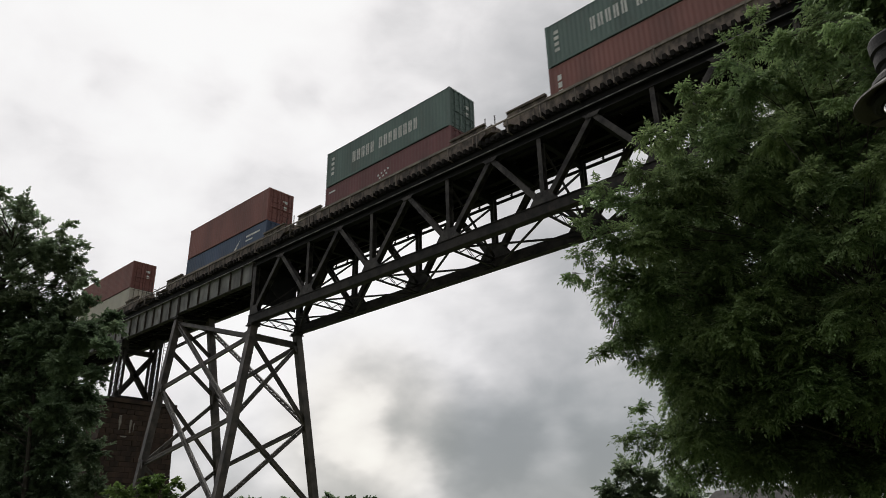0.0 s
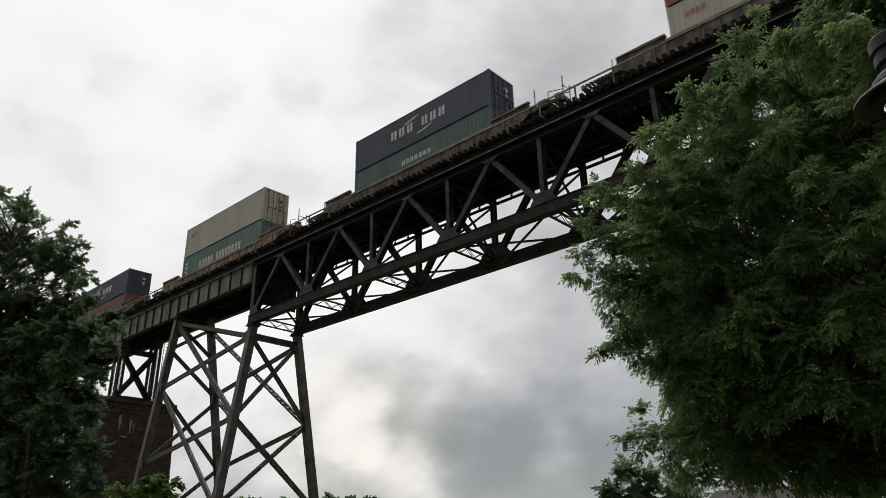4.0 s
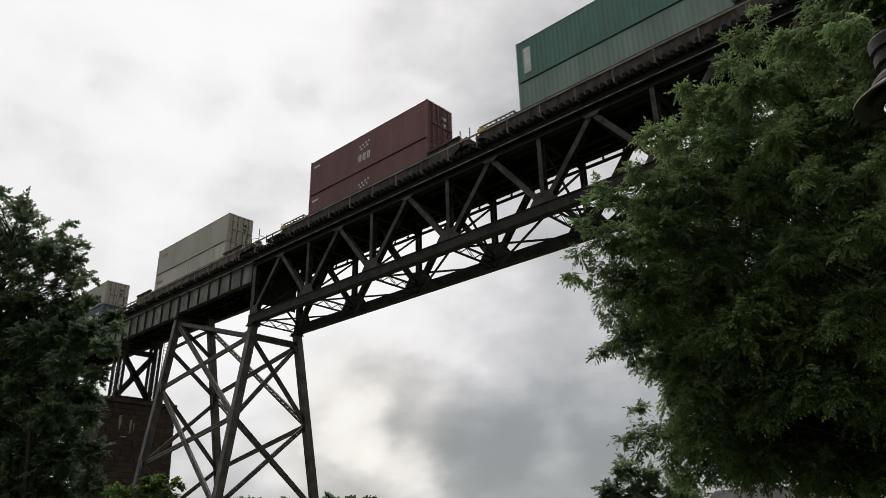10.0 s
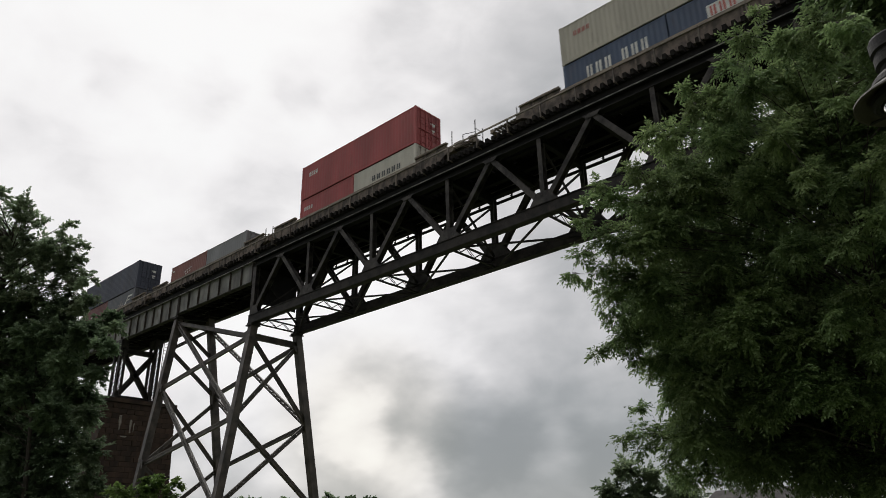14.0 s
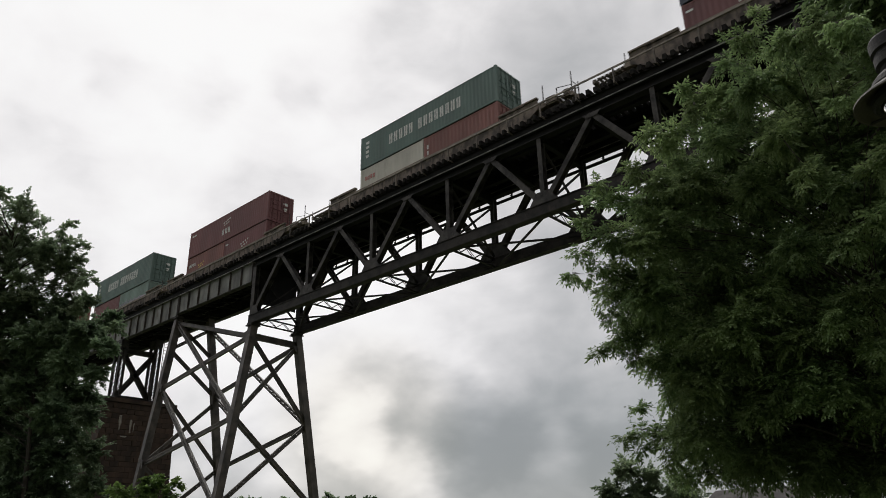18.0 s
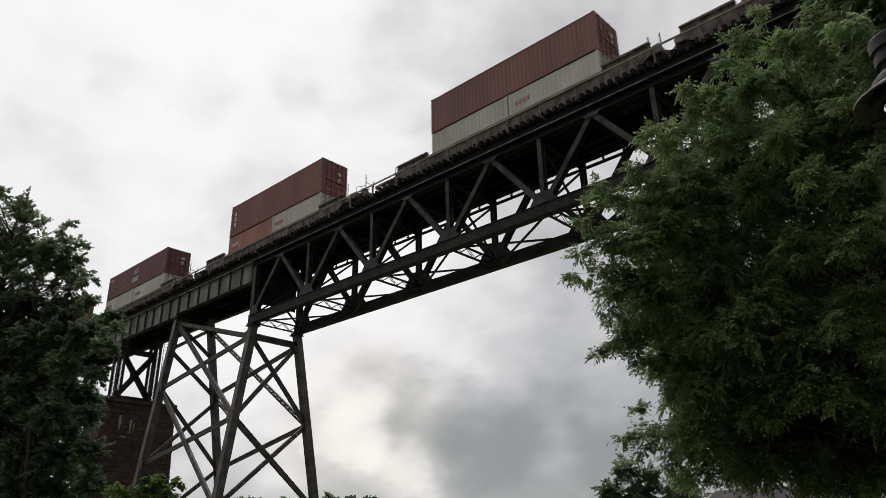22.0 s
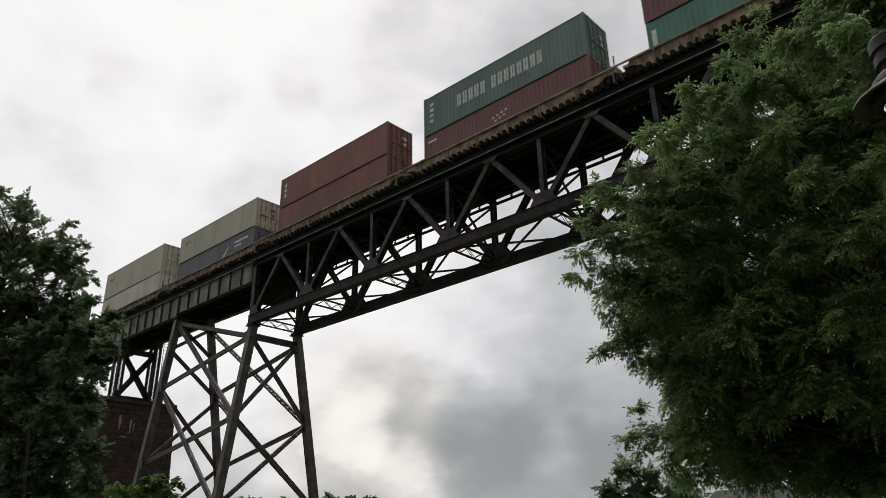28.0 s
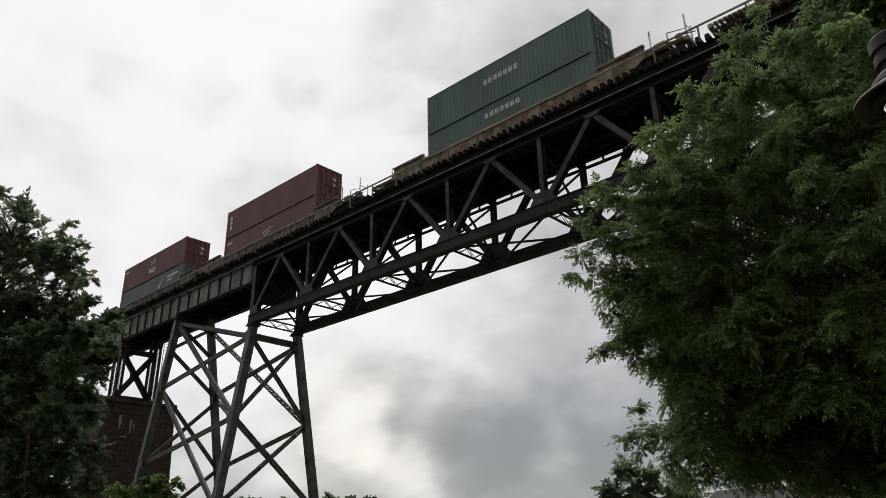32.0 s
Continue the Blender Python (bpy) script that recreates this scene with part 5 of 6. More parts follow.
def leaf_cloud(rng, at, way, pairs, reach, size, droop, broad=0.24):
    """Compound leaves: each is a short arching stalk from the place at, along way, with leaflets in pairs and one at its tip."""
    m, per = len(at), 2 * pairs + 1
    a = unit(np.cross(way, np.array((0, 0, 1.0)) + rng.normal(0, 0.35, (m, 3))))
    ln = reach * rng.uniform(0.7, 1.25, (m, 1))
    f = (0.25 + 0.75 * (np.minimum(np.arange(per) // 2, pairs)) / pairs)[None, :, None]
    side = np.array([-1.0, 1.0] * pairs + [0.0])[None, :, None]
    c = at[:, None] + way[:, None] * ln[:, None] * f
    c[:, :, 2] -= 0.4 * droop * reach * f[..., 0] ** 2
    c = (c + rng.normal(0, reach * 0.03, c.shape)).reshape(-1, 3)
    d = (way[:, None] * (0.55 + 0.5 * f) + a[:, None] * side + rng.normal(0, 0.2, (m, per, 3))).reshape(-1, 3)
    d[:, 2] -= droop * rng.uniform(0.4, 1.1, len(d))
    d = unit(d)
    n = m * per
    s = unit(np.cross(d, unit(rng.normal(0, 0.42, (n, 3)) + np.array((0, 0, 1.0)))))
    u = np.cross(s, d)
    lf = size * rng.uniform(0.7, 1.25, (n, 1))
    w = lf * broad
    v = np.stack([c, c + d * lf * 0.4 + s * w + u * w * 0.4, c + d * lf, c + d * lf * 0.4 - s * w + u * w * 0.4], axis=1).reshape(-1, 3)
    i = np.arange(n)[:, None] * 4
    return v, np.concatenate([i + np.array([[0, 1, 2]]), i + np.array([[0, 2, 3]])], axis=0)


def twigs_in(rng, lobe, n, hang, flat=0.85, along_twig=9):
    """Places and ways of the leaves on the twigs of one bough: twigs run out from its middle and nod at their ends."""
    x, y, z, r = lobe
    t = max(4, n // along_twig)
    d = unit(rng.normal(0, 1, (t, 3)) + np.array((0, 0, 0.3)))
    k = np.array([0.82 + 0.55 * noise.noise(Vector((q[0] * 1.7 + x, q[1] * 1.7 + y, q[2] * 1.7 + z))) for q in d])
    ln = (r * k * rng.uniform(0.55, 1.12, t))[:, None] * np.array((1, 1, flat))
    start = np.array((x, y, z)) + rng.normal(0, 0.13 * r, (t, 3))
    f = np.repeat(((np.arange(along_twig) + 0.5) / along_twig)[None, :], t, axis=0) ** 0.8
    f = f + rng.uniform(-0.04, 0.04, f.shape)
    p = start[:, None] + d[:, None] * ln[:, None] * f[..., None]
    p[..., 2] -= hang * r * 0.30 * f ** 2
    q = unit(np.cross(d, rng.normal(0, 0.5, (t, 3)) + np.array((0, 0, 1.0))))
    side = np.where(np.arange(along_twig) % 2, 1.0, -1.0)[None, :, None]
    way = d[:, None] * (0.3 + 0.9 * f[..., None]) + q[:, None] * side * (1.15 - 0.8 * f[..., None]) + rng.normal(0, 0.22, p.shape)
    way[..., 2] -= 0.35 * hang
    return p.reshape(-1, 3), unit(way.reshape(-1, 3))


SWAYING = []


def tree(name, label, base, fork_z, lobes, trunk_r, leaf_mat, leaves, pairs, reach, size, droop=0.6, seed=1, category="tree", sway=0.0, broad=0.24, flat=0.85):
    """lobes: x, y, z, radius and, where the leaves are drawn coarser, by how much; leaves: how many on a bough of 0.3 m."""
    t = thing(name, label, category, "", base)
    rng = np.random.default_rng(seed)
    prng = random.Random(seed)
    b = Vector(base)
    bm = bmesh.new()
    fork = Vector((0, 0, fork_z))
    p = Vector((0, 0, -0.2))
    steps = 6
    for k in range(steps):
        q = Vector((prng.uniform(-0.06, 0.06), prng.uniform(-0.06, 0.06), -0.2 + (fork_z + 0.2) * (k + 1) / steps))
        tube(bm, p, q, trunk_r * (1.25 - 0.55 * k / steps), trunk_r * (1.25 - 0.55 * (k + 1) / steps), 10)
        p = q
    # a leader goes on up through the crown; limbs leave it below their boughs
    high = max(l[2] for l in lobes) - b.z - 0.8
    spread_mid = Vector((sum(l[0] for l in lobes) / len(lobes) - b.x, sum(l[1] for l in lobes) / len(lobes) - b.y, 0)) * 0.5
    leader = [p, Vector((spread_mid.x * 0.5, spread_mid.y * 0.5, (p.z + high) / 2)), Vector((spread_mid.x, spread_mid.y, max(high, p.z + 0.5)))]
    for q, (r0, r1) in zip(range(2), ((0.7, 0.42), (0.42, 0.1))):
        tube(bm, leader[q], leader[q + 1], trunk_r * r0, trunk_r * r1, 9)
    for lobe in lobes:
        c = Vector(lobe[:3]) - b
        f = min(1.0, max(0.0, (c.z - 1.1 - p.z) / max(0.6, leader[2].z - p.z)))
        start = leader[0].lerp(leader[1], f * 2) if f < 0.5 else leader[1].lerp(leader[2], f * 2 - 1)
        larger = [Vector(l[:3]) - b for l in lobes if l[3] > 1.25 * lobe[3] and l[3] > 0.28]
        if lobe[3] < 0.3 and larger:
            start = min(larger, key=lambda q: (q - c).length)
        bend = start.lerp(c, 0.55) + Vector((prng.uniform(-0.15, 0.15), prng.uniform(-0.15, 0.15), 0.1 * (c - start).length))
        r = trunk_r * 0.11 * min(1.0, lobe[3] / 0.7)
        tube(bm, start, bend, r, r * 0.6, 6)
        tube(bm, bend, bend.lerp(c, 0.8), r * 0.6, r * 0.2, 5)
        for k in range(7):
            e = c + Vector((prng.gauss(0, 1), prng.gauss(0, 1), prng.gauss(0.2, 0.8))).normalized() * lobe[3] * 0.45
            g = bend.lerp(c, prng.uniform(0.3, 0.8))
            tube(bm, g, e, min(r * 0.25, 0.011), 0.004, 4)
    part("trunk", bm, BARK, t)
    for k, lobe in enumerate(lobes):
        coarse = lobe[4] if len(lobe) > 4 else 1.0
        n = max(18, int(leaves * (lobe[3] / 0.3) ** 2 / coarse ** 2 * min(1.0, 0.45 + 0.9 * lobe[3])))
        at, way = twigs_in(rng, lobe[:4], n, droop, flat)
        v, f = leaf_cloud(rng, at, way, pairs, reach * coarse, size * coarse, droop, broad)
        v -= np.array(lobe[:3])
        me = bpy.data.meshes.new("bough")
        me.vertices.add(len(v))
        me.vertices.foreach_set("co", v.ravel())
        me.loops.add(3 * len(f))
        me.loops.foreach_set("vertex_index", f.ravel())
        me.polygons.add(len(f))
        me.polygons.foreach_set("loop_start", np.arange(len(f)) * 3)
        me.update(calc_edges=True)
        me.materials.append(leaf_mat)
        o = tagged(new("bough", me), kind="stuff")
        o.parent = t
        o.location = Vector(lobe[:3]) - b
        if sway:
            SWAYING.append((o, Vector(lobe[:3]) - b, sway, seed * 17 + k))
    return t


# boughs (x, y, z, radius) along the upper edge of the ash's crown, its lower edge, out over the lamp and over its face
UPPER_BOUGHS = ((-2.55, 11.08, 10.04, 0.20), (-2.86, 10.95, 9.51, 0.31), (-3.10, 10.62, 8.94, 0.25), (-3.80, 10.16, 8.61, 0.16), (-3.72, 10.41, 8.31, 0.28),
    (-3.39, 10.61, 8.48, 0.34), (-4.29, 9.87, 7.83, 0.24), (-4.12, 10.30, 7.85, 0.38), (-4.58, 9.67, 7.19, 0.26), (-5.06, 9.35, 6.99, 0.08),
    (-5.24, 9.35, 6.68, 0.20), (-4.94, 9.62, 6.69, 0.31), (-5.44, 9.37, 6.35, 0.20), (-5.18, 9.70, 6.17, 0.35), (-5.55, 9.37, 5.89, 0.15),
    (-5.71, 9.38, 5.62, 0.08), (-5.46, 9.60, 5.63, 0.24), (-5.45, 9.81, 5.28, 0.22), (-5.24, 10.02, 5.51, 0.38),
    (-4.35, 10.00, 6.97, 0.31), (-4.27, 10.41, 6.89, 0.37), (-4.62, 9.94, 6.64, 0.24), (-4.08, 10.54, 7.23, 0.34), (-3.96, 10.94, 6.97, 0.38))
LOWER_BOUGHS = ((-5.41, 10.02, 4.96, 0.25), (-5.56, 10.09, 4.59, 0.20), (-5.75, 10.02, 4.42, 0.08), (-5.40, 10.35, 4.66, 0.33), (-5.18, 10.62, 5.05, 0.45),
    (-5.36, 10.40, 4.37, 0.16), (-5.24, 10.96, 4.36, 0.35), (-5.19, 11.25, 3.93, 0.30), (-5.59, 10.75, 3.63, 0.08), (-5.88, 10.75, 3.18, 0.10),
    (-5.67, 11.00, 3.32, 0.18), (-5.53, 11.31, 3.26, 0.30), (-5.76, 10.95, 3.02, 0.10), (-5.54, 11.52, 2.88, 0.22), (-5.26, 11.75, 3.44, 0.45),
    (-5.53, 11.96, 2.64, 0.23), (-5.72, 12.27, 3.34, 0.36), (-5.53, 12.59, 3.07, 0.38), (-5.86, 12.77, 2.74, 0.28), (-5.42, 12.89, 2.72, 0.30), (-5.11, 13.19, 2.67, 0.28))
LAMP_BOUGHS = ((-1.04, 9.08, 7.72, 0.29), (-0.82, 9.19, 7.35, 0.30), (-1.45, 9.43, 6.95, 0.22), (-1.04, 9.42, 7.11, 0.29), (-1.55, 9.49, 8.23, 0.32),
    (-2.01, 9.84, 8.44, 0.37), (-1.58, 9.74, 7.75, 0.28), (-2.66, 10.04, 8.07, 0.38), (-2.21, 10.21, 6.43, 0.29), (-1.98, 10.30, 6.11, 0.30),
    (-1.43, 10.16, 6.20, 0.30), (-1.56, 10.28, 5.53, 0.33), (-2.00, 10.42, 5.34, 0.31), (-2.74, 10.53, 5.51, 0.38))
FACE_BOUGHS = ((-3.77, 10.47, 5.52, 0.38), (-4.17, 10.62, 4.60, 0.35), (-3.98, 10.98, 4.27, 0.38), (-3.04, 11.20, 4.35, 0.40), (-2.48, 11.02, 4.53, 0.37),
    (-2.76, 11.58, 3.61, 0.41), (-3.44, 11.00, 5.11, 0.40), (-4.29, 9.92, 6.18, 0.41), (-3.77, 10.15, 6.86, 0.41), (-3.14, 10.66, 6.72, 0.41),
    (-4.58, 10.15, 5.56, 0.32), (-4.71, 10.52, 4.69, 0.30), (-2.55, 10.55, 7.34, 0.38), (-2.00, 11.04, 4.76, 0.36), (-3.89, 11.50, 3.51, 0.40),
    (-3.40, 10.29, 7.48, 0.36), (-3.62, 10.72, 8.10, 0.33), (-3.15, 11.02, 8.32, 0.35), (-2.16, 11.31, 4.03, 0.36))
# low in the shade
BASE_BOUGHS = ((-4.14, 13.55, 3.61, 0.36), (-3.73, 13.58, 3.71, 0.37), (-3.49, 13.72, 3.32, 0.37), (-3.07, 13.67, 3.56, 0.38), (-4.16, 13.60, 2.97, 0.31),
    (-3.46, 13.77, 2.76, 0.32), (-3.79, 13.59, 3.07, 0.31), (-3.04, 13.76, 2.92, 0.35), (-3.52, 13.05, 2.37, 0.31), (-3.12, 13.11, 2.38, 0.34), (-2.79, 13.04, 2.52, 0.35), (-3.93, 13.27, 2.37, 0.24))
# the tall tree beside the pier, and the small one below it
LEFT_BOUGHS = ((-27.62, 7.03, 13.43, 0.58), (-27.11, 7.76, 12.97, 0.42), (-26.63, 8.34, 12.70, 0.33), (-26.24, 8.58, 12.91, 0.13), (-26.21, 8.82, 12.00, 0.41),
    (-25.90, 9.03, 12.14, 0.12), (-25.89, 9.22, 11.04, 0.37), (-25.74, 9.53, 10.73, 0.12), (-25.37, 9.58, 9.92, 0.22), (-26.84, 8.85, 11.47, 0.79),
    (-28.14, 8.06, 12.07, 0.98), (-28.85, 7.15, 12.52, 0.98), (-29.28, 6.20, 13.52, 0.98), (-25.73, 9.32, 9.82, 0.48))
LOW_BOUGHS = ((-25.29, 9.45, 5.36, 0.41), (-25.17, 9.69, 5.13, 0.30), (-25.63, 9.29, 5.62, 0.38), (-25.39, 9.65, 4.84, 0.37),
    (-23.25, 9.53, 8.50, 0.26), (-23.71, 9.45, 7.91, 0.48), (-24.48, 9.03, 8.46, 0.64), (-23.92, 9.42, 7.09, 0.48), (-25.18, 8.87, 7.60, 0.76),
    (-26.32, 8.09, 8.46, 0.89), (-25.49, 8.79, 5.95, 0.81), (-24.39, 9.44, 5.79, 0.55), (-26.66, 8.00, 6.76, 0.91), (-24.39, 9.78, 4.66, 0.62),
    (-25.44, 9.19, 4.54, 0.84), (-26.78, 8.42, 4.79, 0.93), (-24.45, 10.01, 3.64, 0.65), (-25.70, 9.33, 3.35, 0.83), (-26.65, 8.36, 3.54, 0.91),
    (-27.90, 7.36, 5.92, 1.13), (-28.50, 6.97, 9.52, 1.13), (-27.36, 7.82, 9.86, 0.96), (-26.22, 8.66, 9.68, 0.76),
    (-26.23, 9.08, 6.84, 0.77), (-27.28, 8.53, 7.42, 0.83), (-26.07, 9.68, 6.81, 0.59), (-28.26, 8.14, 7.83, 0.88))


def edge_of(table, z):
    """How far a crown reaches sideways from its trunk at the height z."""
    for (z0, e0), (z1, e1) in zip(table, table[1:]):
        if z <= z1:
            return e0 + (e1 - e0) * max(0.0, z - z0) / (z1 - z0)
    return max(0.0, table[-1][1] - 0.9 * (z - table[-1][0]))


ASH, MAPLE = (-2.2, 13.2), (-28.2, 7.4)
ASH_EDGE = ((2.4, 3.6), (3.3, 4.1), (4.0, 4.2), (4.7, 4.6), (5.6, 5.0), (6.6, 4.8), (7.6, 3.8), (8.6, 2.75), (9.5, 1.75))
MAPLE_EDGE = ((2.5, 3.3), (5.7, 3.3), (7.0, 3.7), (8.0, 4.1), (9.0, 4.3), (10.0, 3.6), (10.9, 3.1), (12.4, 2.3), (13.1, 1.3), (13.6, 0.4))


def inner_boughs():
    """The ash's crown behind its face: a leafy shell, a coarser one behind, and the side and top that turn away, unseen
    and added to shade the low boughs.
    """
    rng = random.Random(2)
    out = []
    side, back = Vector((-0.735, -0.68, 0)), Vector((-0.68, 0.735, 0))
    for row in range(12):
        z = 2.95 + 0.78 * row
        e = edge_of(ASH_EDGE, z)
        k = 0
        while e - 0.9 - 0.8 * k > -3.6:
            s = e - 0.9 - 0.8 * k + rng.uniform(-0.25, 0.25)
            p = Vector((*ASH, z + rng.uniform(-0.25, 0.25))) + side * s + back * (rng.uniform(-0.7, 0.3) - 0.10 * (e - s) + (0.9 if row == 0 else 0.0))
            hidden = s < -0.6 or z > 10.2
            if hidden:
                p -= back * 1.0
            out.append((*p, rng.uniform(0.5, 0.72) if not hidden else 0.95, 2.2 if hidden else 1.0))
            if k % 2 == row % 2 or row == 2:
                p = Vector((*ASH, z + rng.uniform(-0.3, 0.3))) + side * min(s - 0.35, e - 1.9) + back * rng.uniform(0.9, 1.6)
                out.append((*p, 0.95 if row > 2 else 0.7, 1.6))
            # a further low layer, added to block light from behind
            if row < 3 and s < e - 1.5:
                p = Vector((*ASH, z + 0.25 + rng.uniform(-0.2, 0.3))) + side * (s - 0.3) + back * rng.uniform(1.9, 2.7)
                out.append((*p, 0.85, 1.7))
            k += 1
    return tuple(out)


def shade_boughs(z0, z1, seed, step, small, large):
    """The inside of the trees beside the pier, in rows of small boughs."""
    rng = random.Random(seed)
    out = []
    side, back = Vector((0.735, 0.68, 0)), Vector((-0.68, 0.735, 0))
    z = z0
    while z < z1:
        e, k = edge_of(MAPLE_EDGE, z), 0
        while e - small - step * k > -3.5:
            s = e - small - step * k + rng.uniform(-0.35, 0.35) * step
            p = Vector((*MAPLE, z + rng.uniform(-0.4, 0.4) * step)) + side * s + back * (0.22 * (11.5 - z) - 0.6 + rng.uniform(-0.9, 0.9))
            if not (5.8 < z < 8.0 and rng.random() < 0.16):
                out.append((*p, rng.uniform(small, large)))
            k += 1
        z += 0.9 * step
    return tuple(out)


ASH_BOUGHS = UPPER_BOUGHS + LOWER_BOUGHS + LAMP_BOUGHS + FACE_BOUGHS + BASE_BOUGHS + inner_boughs()


def make_trees():
    tree("ash_tree", "large leafy green tree with feathery drooping leaves", (*ASH, 0), 2.6, ASH_BOUGHS, 0.24, LEAF_ASH, 160, 4, 0.175, 0.070, 0.7, 4, sway=1.0, broad=0.21)
    tree("maple_tree", "tall dark green broadleaf tree beside the pier", (*MAPLE, 0), 5.0, LEFT_BOUGHS + shade_boughs(9.2, 13.8, 5, 0.62, 0.34, 0.56), 0.34, LEAF_MAPLE, 66, 3, 0.12, 0.084, 0.1, 8, sway=0.6, broad=0.36)
    tree("understorey_tree", "dark green small tree below a taller one", (-25.6, 8.6, 0), 2.2, LOW_BOUGHS + shade_boughs(2.6, 9.2, 6, 0.8, 0.5, 0.8), 0.14, LEAF_DARK, 125, 3, 0.14, 0.096, 0.3, 12, sway=0.5, broad=0.34)
    tree("shrub", "bright green shrub at the foot of the tower", (-22.8, 11.1, 0), 1.2, ((-22.84, 11.14, 3.45, 0.46), (-22.38, 11.64, 3.30, 0.35), (-23.16, 10.67, 3.25, 0.42), (-22.24, 11.75, 3.60, 0.16), (-22.58, 11.38, 3.71, 0.18),
    (-22.83, 10.84, 3.74, 0.21), (-23.29, 10.34, 3.38, 0.28)), 0.08, LEAF_BUSH, 60, 3, 0.16, 0.12, 0.3, 15, "shrub", broad=0.32)
    tree("park_tree", "dark round-headed tree in the distance", (-27.6, 54.0, 0), 2.5, ((-29.0, 52.6, 6.9, 1.4), (-27.4, 53.6, 6.3, 1.3), (-30.3, 52.0, 5.3, 1.4), (-28.4, 53.2, 5.0, 1.6), (-26.0, 54.4, 5.2, 1.5), (-31.0, 52.0, 3.8, 1.3), (-25.0, 55.0, 4.2, 1.5)), 0.25, LEAF_MAPLE, 20, 3, 0.28, 0.22, 0.3, 21, broad=0.4)
    rng = random.Random(9)
    for k in range(8):
        x, y = -110 - k * 2.9 + rng.uniform(-0.6, 0.6), 98 - k * 2.6
        h = 12.4 + rng.uniform(-0.9, 0.5)
        lobes = tuple((x + rng.uniform(-2, 2), y + rng.uniform(-2, 2), h - 2.5 - j * 1.6, 2.2) for j in range(4))
        tree("distant_tree", "distant green tree on the far bank", (x, y, 0), 3.5, lobes, 0.25, LEAF_DARK, 3, 3, 0.7, 0.6, 0.3, 30 + k, broad=0.4)


make_trees()


# ---- street lamp ----
GLASS = bpy.data.materials.new("clear_lamp_glass")
GLASS.use_nodes = True
GLASS.node_tree.nodes["Principled BSDF"].inputs["Transmission Weight"].default_value = 1.0
GLASS.node_tree.nodes["Principled BSDF"].inputs["Roughness"].default_value = 0.08
GLASS.node_tree.nodes["Principled BSDF"].inputs["Base Color"].default_value = (0.85, 0.87, 0.88, 1)


SHADE_BROWN = material("brown_enamel_shade", (0.034, 0.029, 0.026), (0.062, 0.054, 0.048), 0.6, 4, 0.1)
LAMP = (-0.339, 4.435, 3.966)


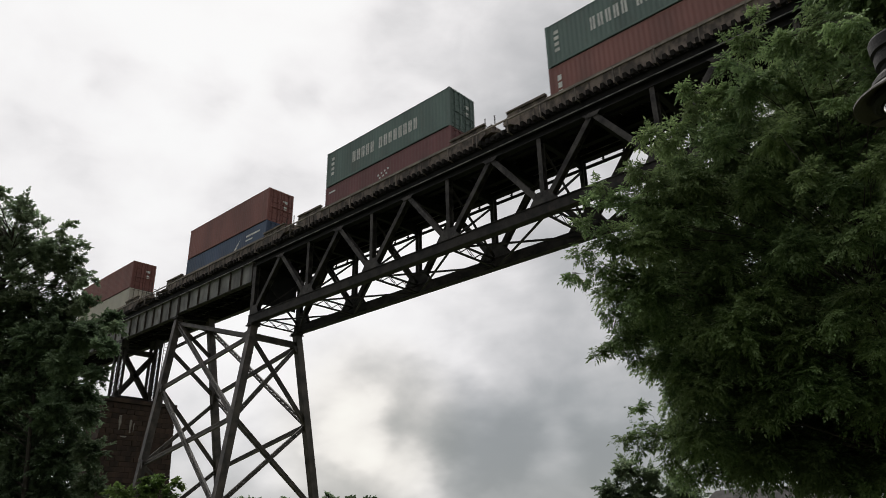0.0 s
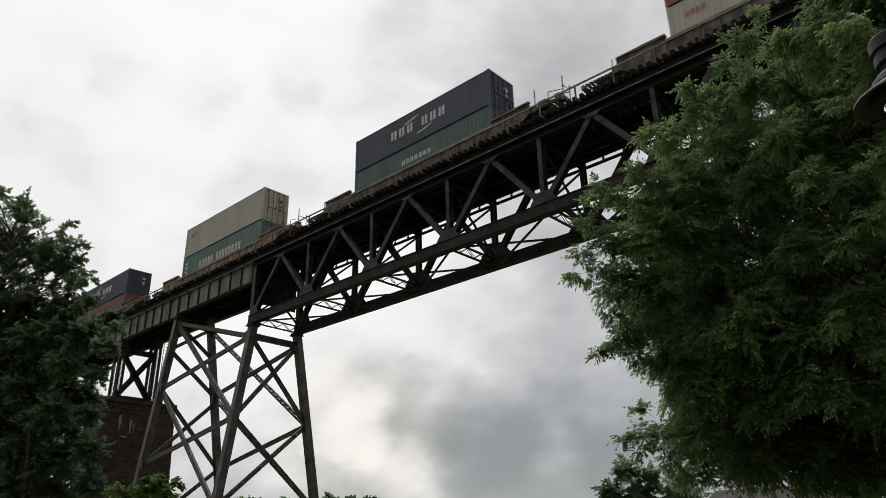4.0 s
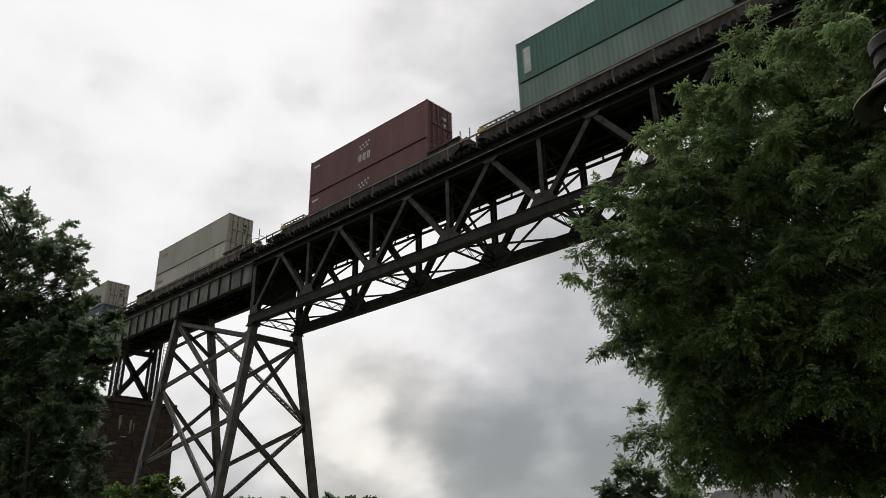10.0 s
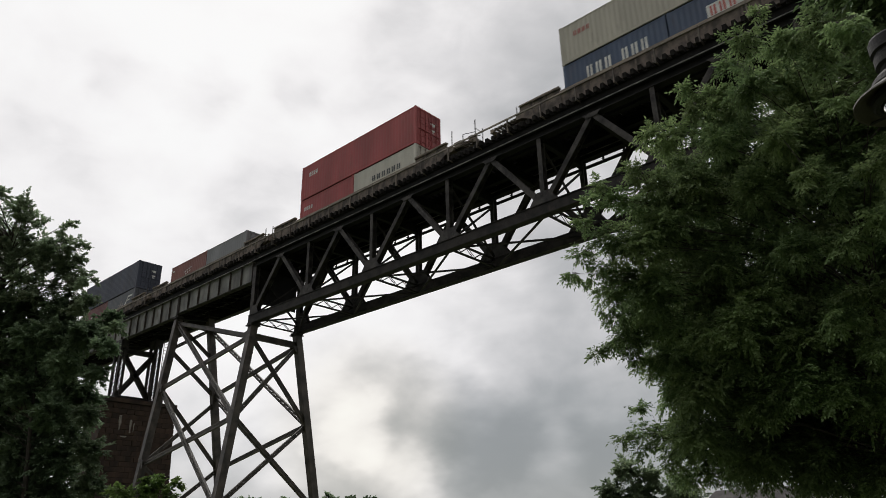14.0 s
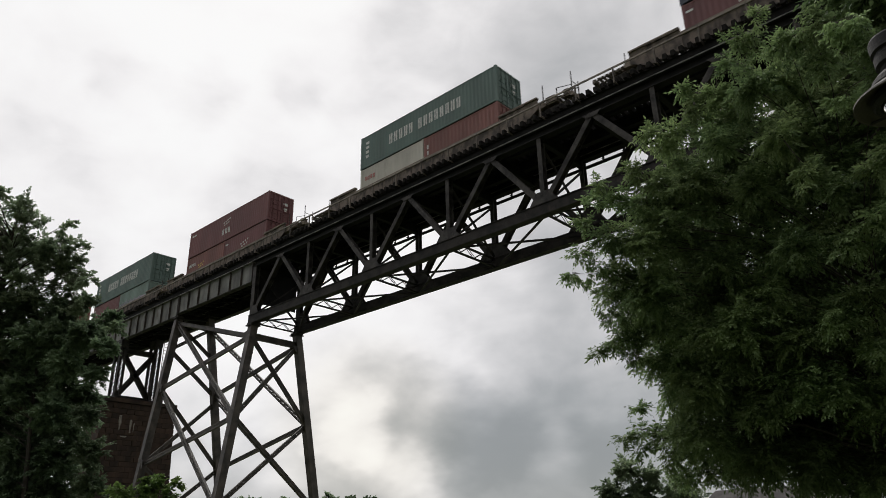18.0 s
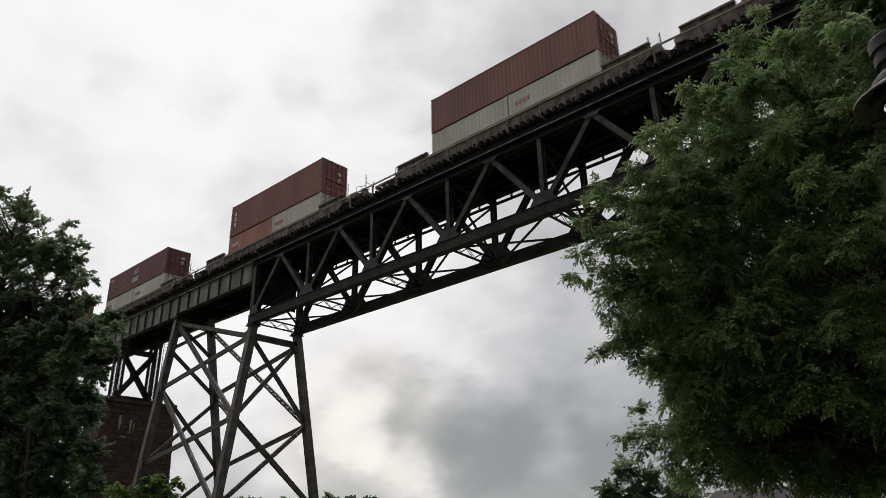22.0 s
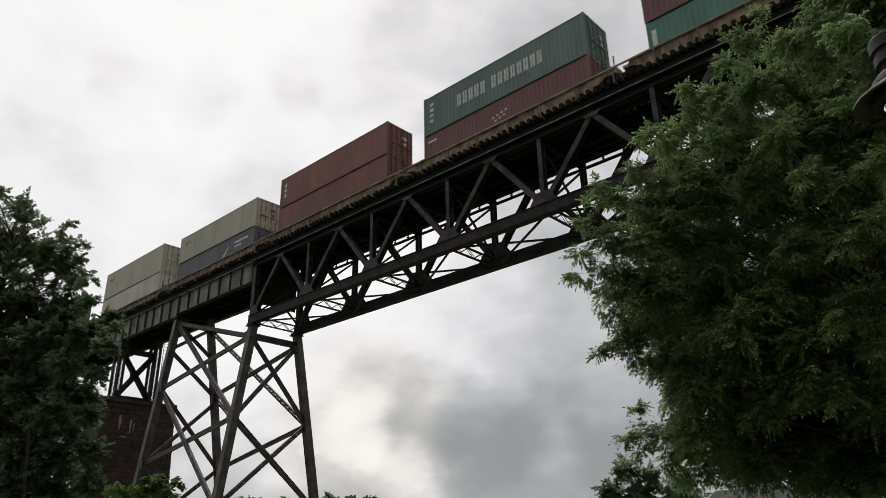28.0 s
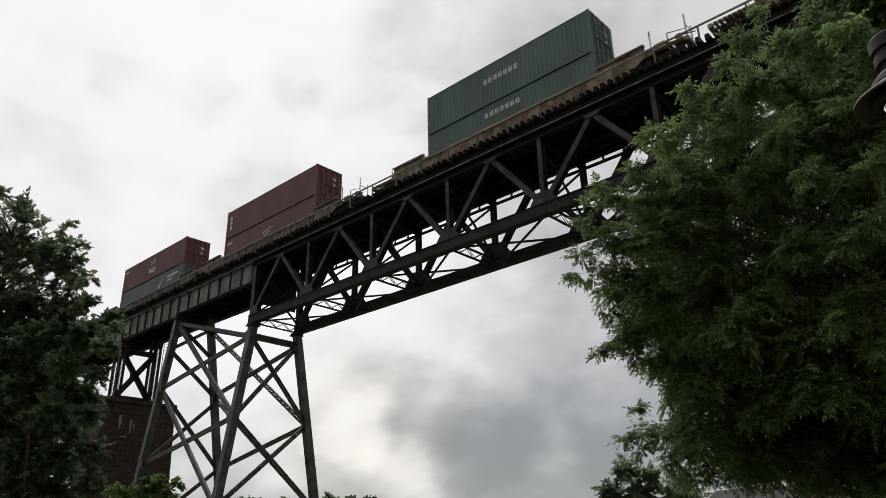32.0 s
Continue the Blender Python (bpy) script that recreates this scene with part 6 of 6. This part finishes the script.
def street_lamp():
    x, y, z = LAMP
    t = thing("street_lamp", "black cast-iron street lamp with a wide shade on an arm", "street lamp", "", (x + 1.5, y + 0.3, 0))
    o = Vector((x + 1.5, y + 0.3, 0))
    at = (x - o.x, y - o.y, z)
    bm = bmesh.new()
    lathe(bm, ((0.180, 0.085), (0.200, 0.066), (0.262, 0.024), (0.304, -0.008), (0.306, -0.020), (0.296, -0.022), (0.262, 0.004), (0.200, 0.035), (0.180, 0.045)), 48, at)
    part("shade", bm, SHADE_BROWN, t, "wide brownish shade with a rolled rim")
    bm = bmesh.new()
    lathe(bm, ((0.000, 0.404), (0.136, 0.404), (0.142, 0.391), (0.142, 0.318), (0.126, 0.308), (0.126, 0.294), (0.134, 0.286), (0.134, 0.228), (0.112, 0.214), (0.106, 0.186), (0.118, 0.176), (0.118, 0.164),
               (0.150, 0.152), (0.180, 0.118), (0.190, 0.086), (0.182, 0.046)), 44, at)
    part("ballast_housing", bm, IRON, t)
    bm = bmesh.new()
    lathe(bm, ((0.181, 0.044), (0.206, 0.006), (0.206, -0.024), (0.192, -0.040), (0.170, -0.040), (0.160, -0.024), (0.160, 0.044)), 48, at)
    part("retaining_ring", bm, IRON, t)
    bm = bmesh.new()
    lathe(bm, ((0.160, -0.010), (0.154, -0.055), (0.126, -0.094), (0.076, -0.118), (0.001, -0.126)), 40, at)
    for f in bm.faces:
        f.smooth = True
    part("glass_bowl", bm, GLASS, t, "clear glass bowl")
    bm = bmesh.new()
    for k in range(3):
        a = math.pi * (2 * k / 3 + 0.83)
        tube(bm, (at[0] + 0.200 * math.cos(a), at[1] + 0.200 * math.sin(a), z - 0.03), (at[0] + 0.298 * math.cos(a), at[1] + 0.298 * math.sin(a), z - 0.016), 0.010, n=6)
    part("ring_strut", bm, IRON, t)
    bm = bmesh.new()
    tube(bm, (at[0], at[1], z + 0.40), (at[0] + 0.25, at[1] + 0.05, z + 0.80), 0.035, n=8)
    tube(bm, (at[0] + 0.25, at[1] + 0.05, z + 0.80), (0, 0, z + 0.62), 0.035, n=8)
    part("arm", bm, IRON, t)
    bm = bmesh.new()
    lathe(bm, ((0.16, 0.0), (0.16, 0.3), (0.1, 0.4), (0.08, 1.2), (0.055, 1.3), (0.05, z + 0.9), (0.07, z + 0.75), (0.0, z + 1.05)), 16)
    part("post", bm, IRON, t)


street_lamp()


# ---- shed ----
def shed():
    x0, x1, y0, y1, eave, ridge = -9.2, -5.8, 20.35, 24.85, 2.05, 2.95
    t = thing("shed", "low pale shed with a grey-brown shingle roof", "shed", "", ((x0 + x1) / 2, (y0 + y1) / 2, 0))
    w, d = (x1 - x0) / 2, (y1 - y0) / 2
    for a in ((-w, w, -d, -d + 0.12), (-w, w, d - 0.12, d), (-w, -w + 0.12, -d + 0.12, d - 0.12), (w - 0.12, w, -d + 0.12, d - 0.12)):
        bm = bmesh.new()
        box(bm, *a, 0, eave)
        part("wall", bm, SIDING, t)
    for s in (-1, 1):
        bm = bmesh.new()
        hexa(bm, [(-w - 0.3, s * (d + 0.3), eave - 0.1), (w + 0.3, s * (d + 0.3), eave - 0.1), (w + 0.3, 0, ridge), (-w - 0.3, 0, ridge),
                  (-w - 0.3, s * (d + 0.3), eave), (w + 0.3, s * (d + 0.3), eave), (w + 0.3, 0, ridge + 0.1), (-w - 0.3, 0, ridge + 0.1)])
        part("roof_slope", bm, SHINGLE, t)
    bm = bmesh.new()
    box(bm, -w - 0.34, -w - 0.305, -d - 0.3, d + 0.3, eave - 0.14, eave + 0.02)
    part("barge_board", bm, SIDING, t)


shed()


# ---- movement ----
def along(lead, t):
    return lead + 17.681 * t - 0.00523 * t * t


def motions():
    for ob, x, z in MOVING:
        walk(ob, [(t, pose(along(x, t), TRACK, z)) for t in (0.0, 8.0, 16.0, 24.0, 32.0)])
    for ob, p, amount, seed in SWAYING:
        rng = random.Random(seed)
        rows = []
        ph = [rng.uniform(0, 6.28) for _ in range(3)]
        for k in range(41):
            t = k * 0.8
            a = amount * (0.9 * math.sin(1.5 * t + ph[0]) + 0.6 * math.sin(0.7 * t + ph[1]))
            b = amount * (0.8 * math.sin(1.2 * t + ph[2]) + 0.5 * math.sin(2.1 * t + ph[1]))
            rows.append((t, pose(p.x + 0.012 * a, p.y + 0.012 * b, p.z, a, b, 0)))
        walk(ob, rows)


motions()
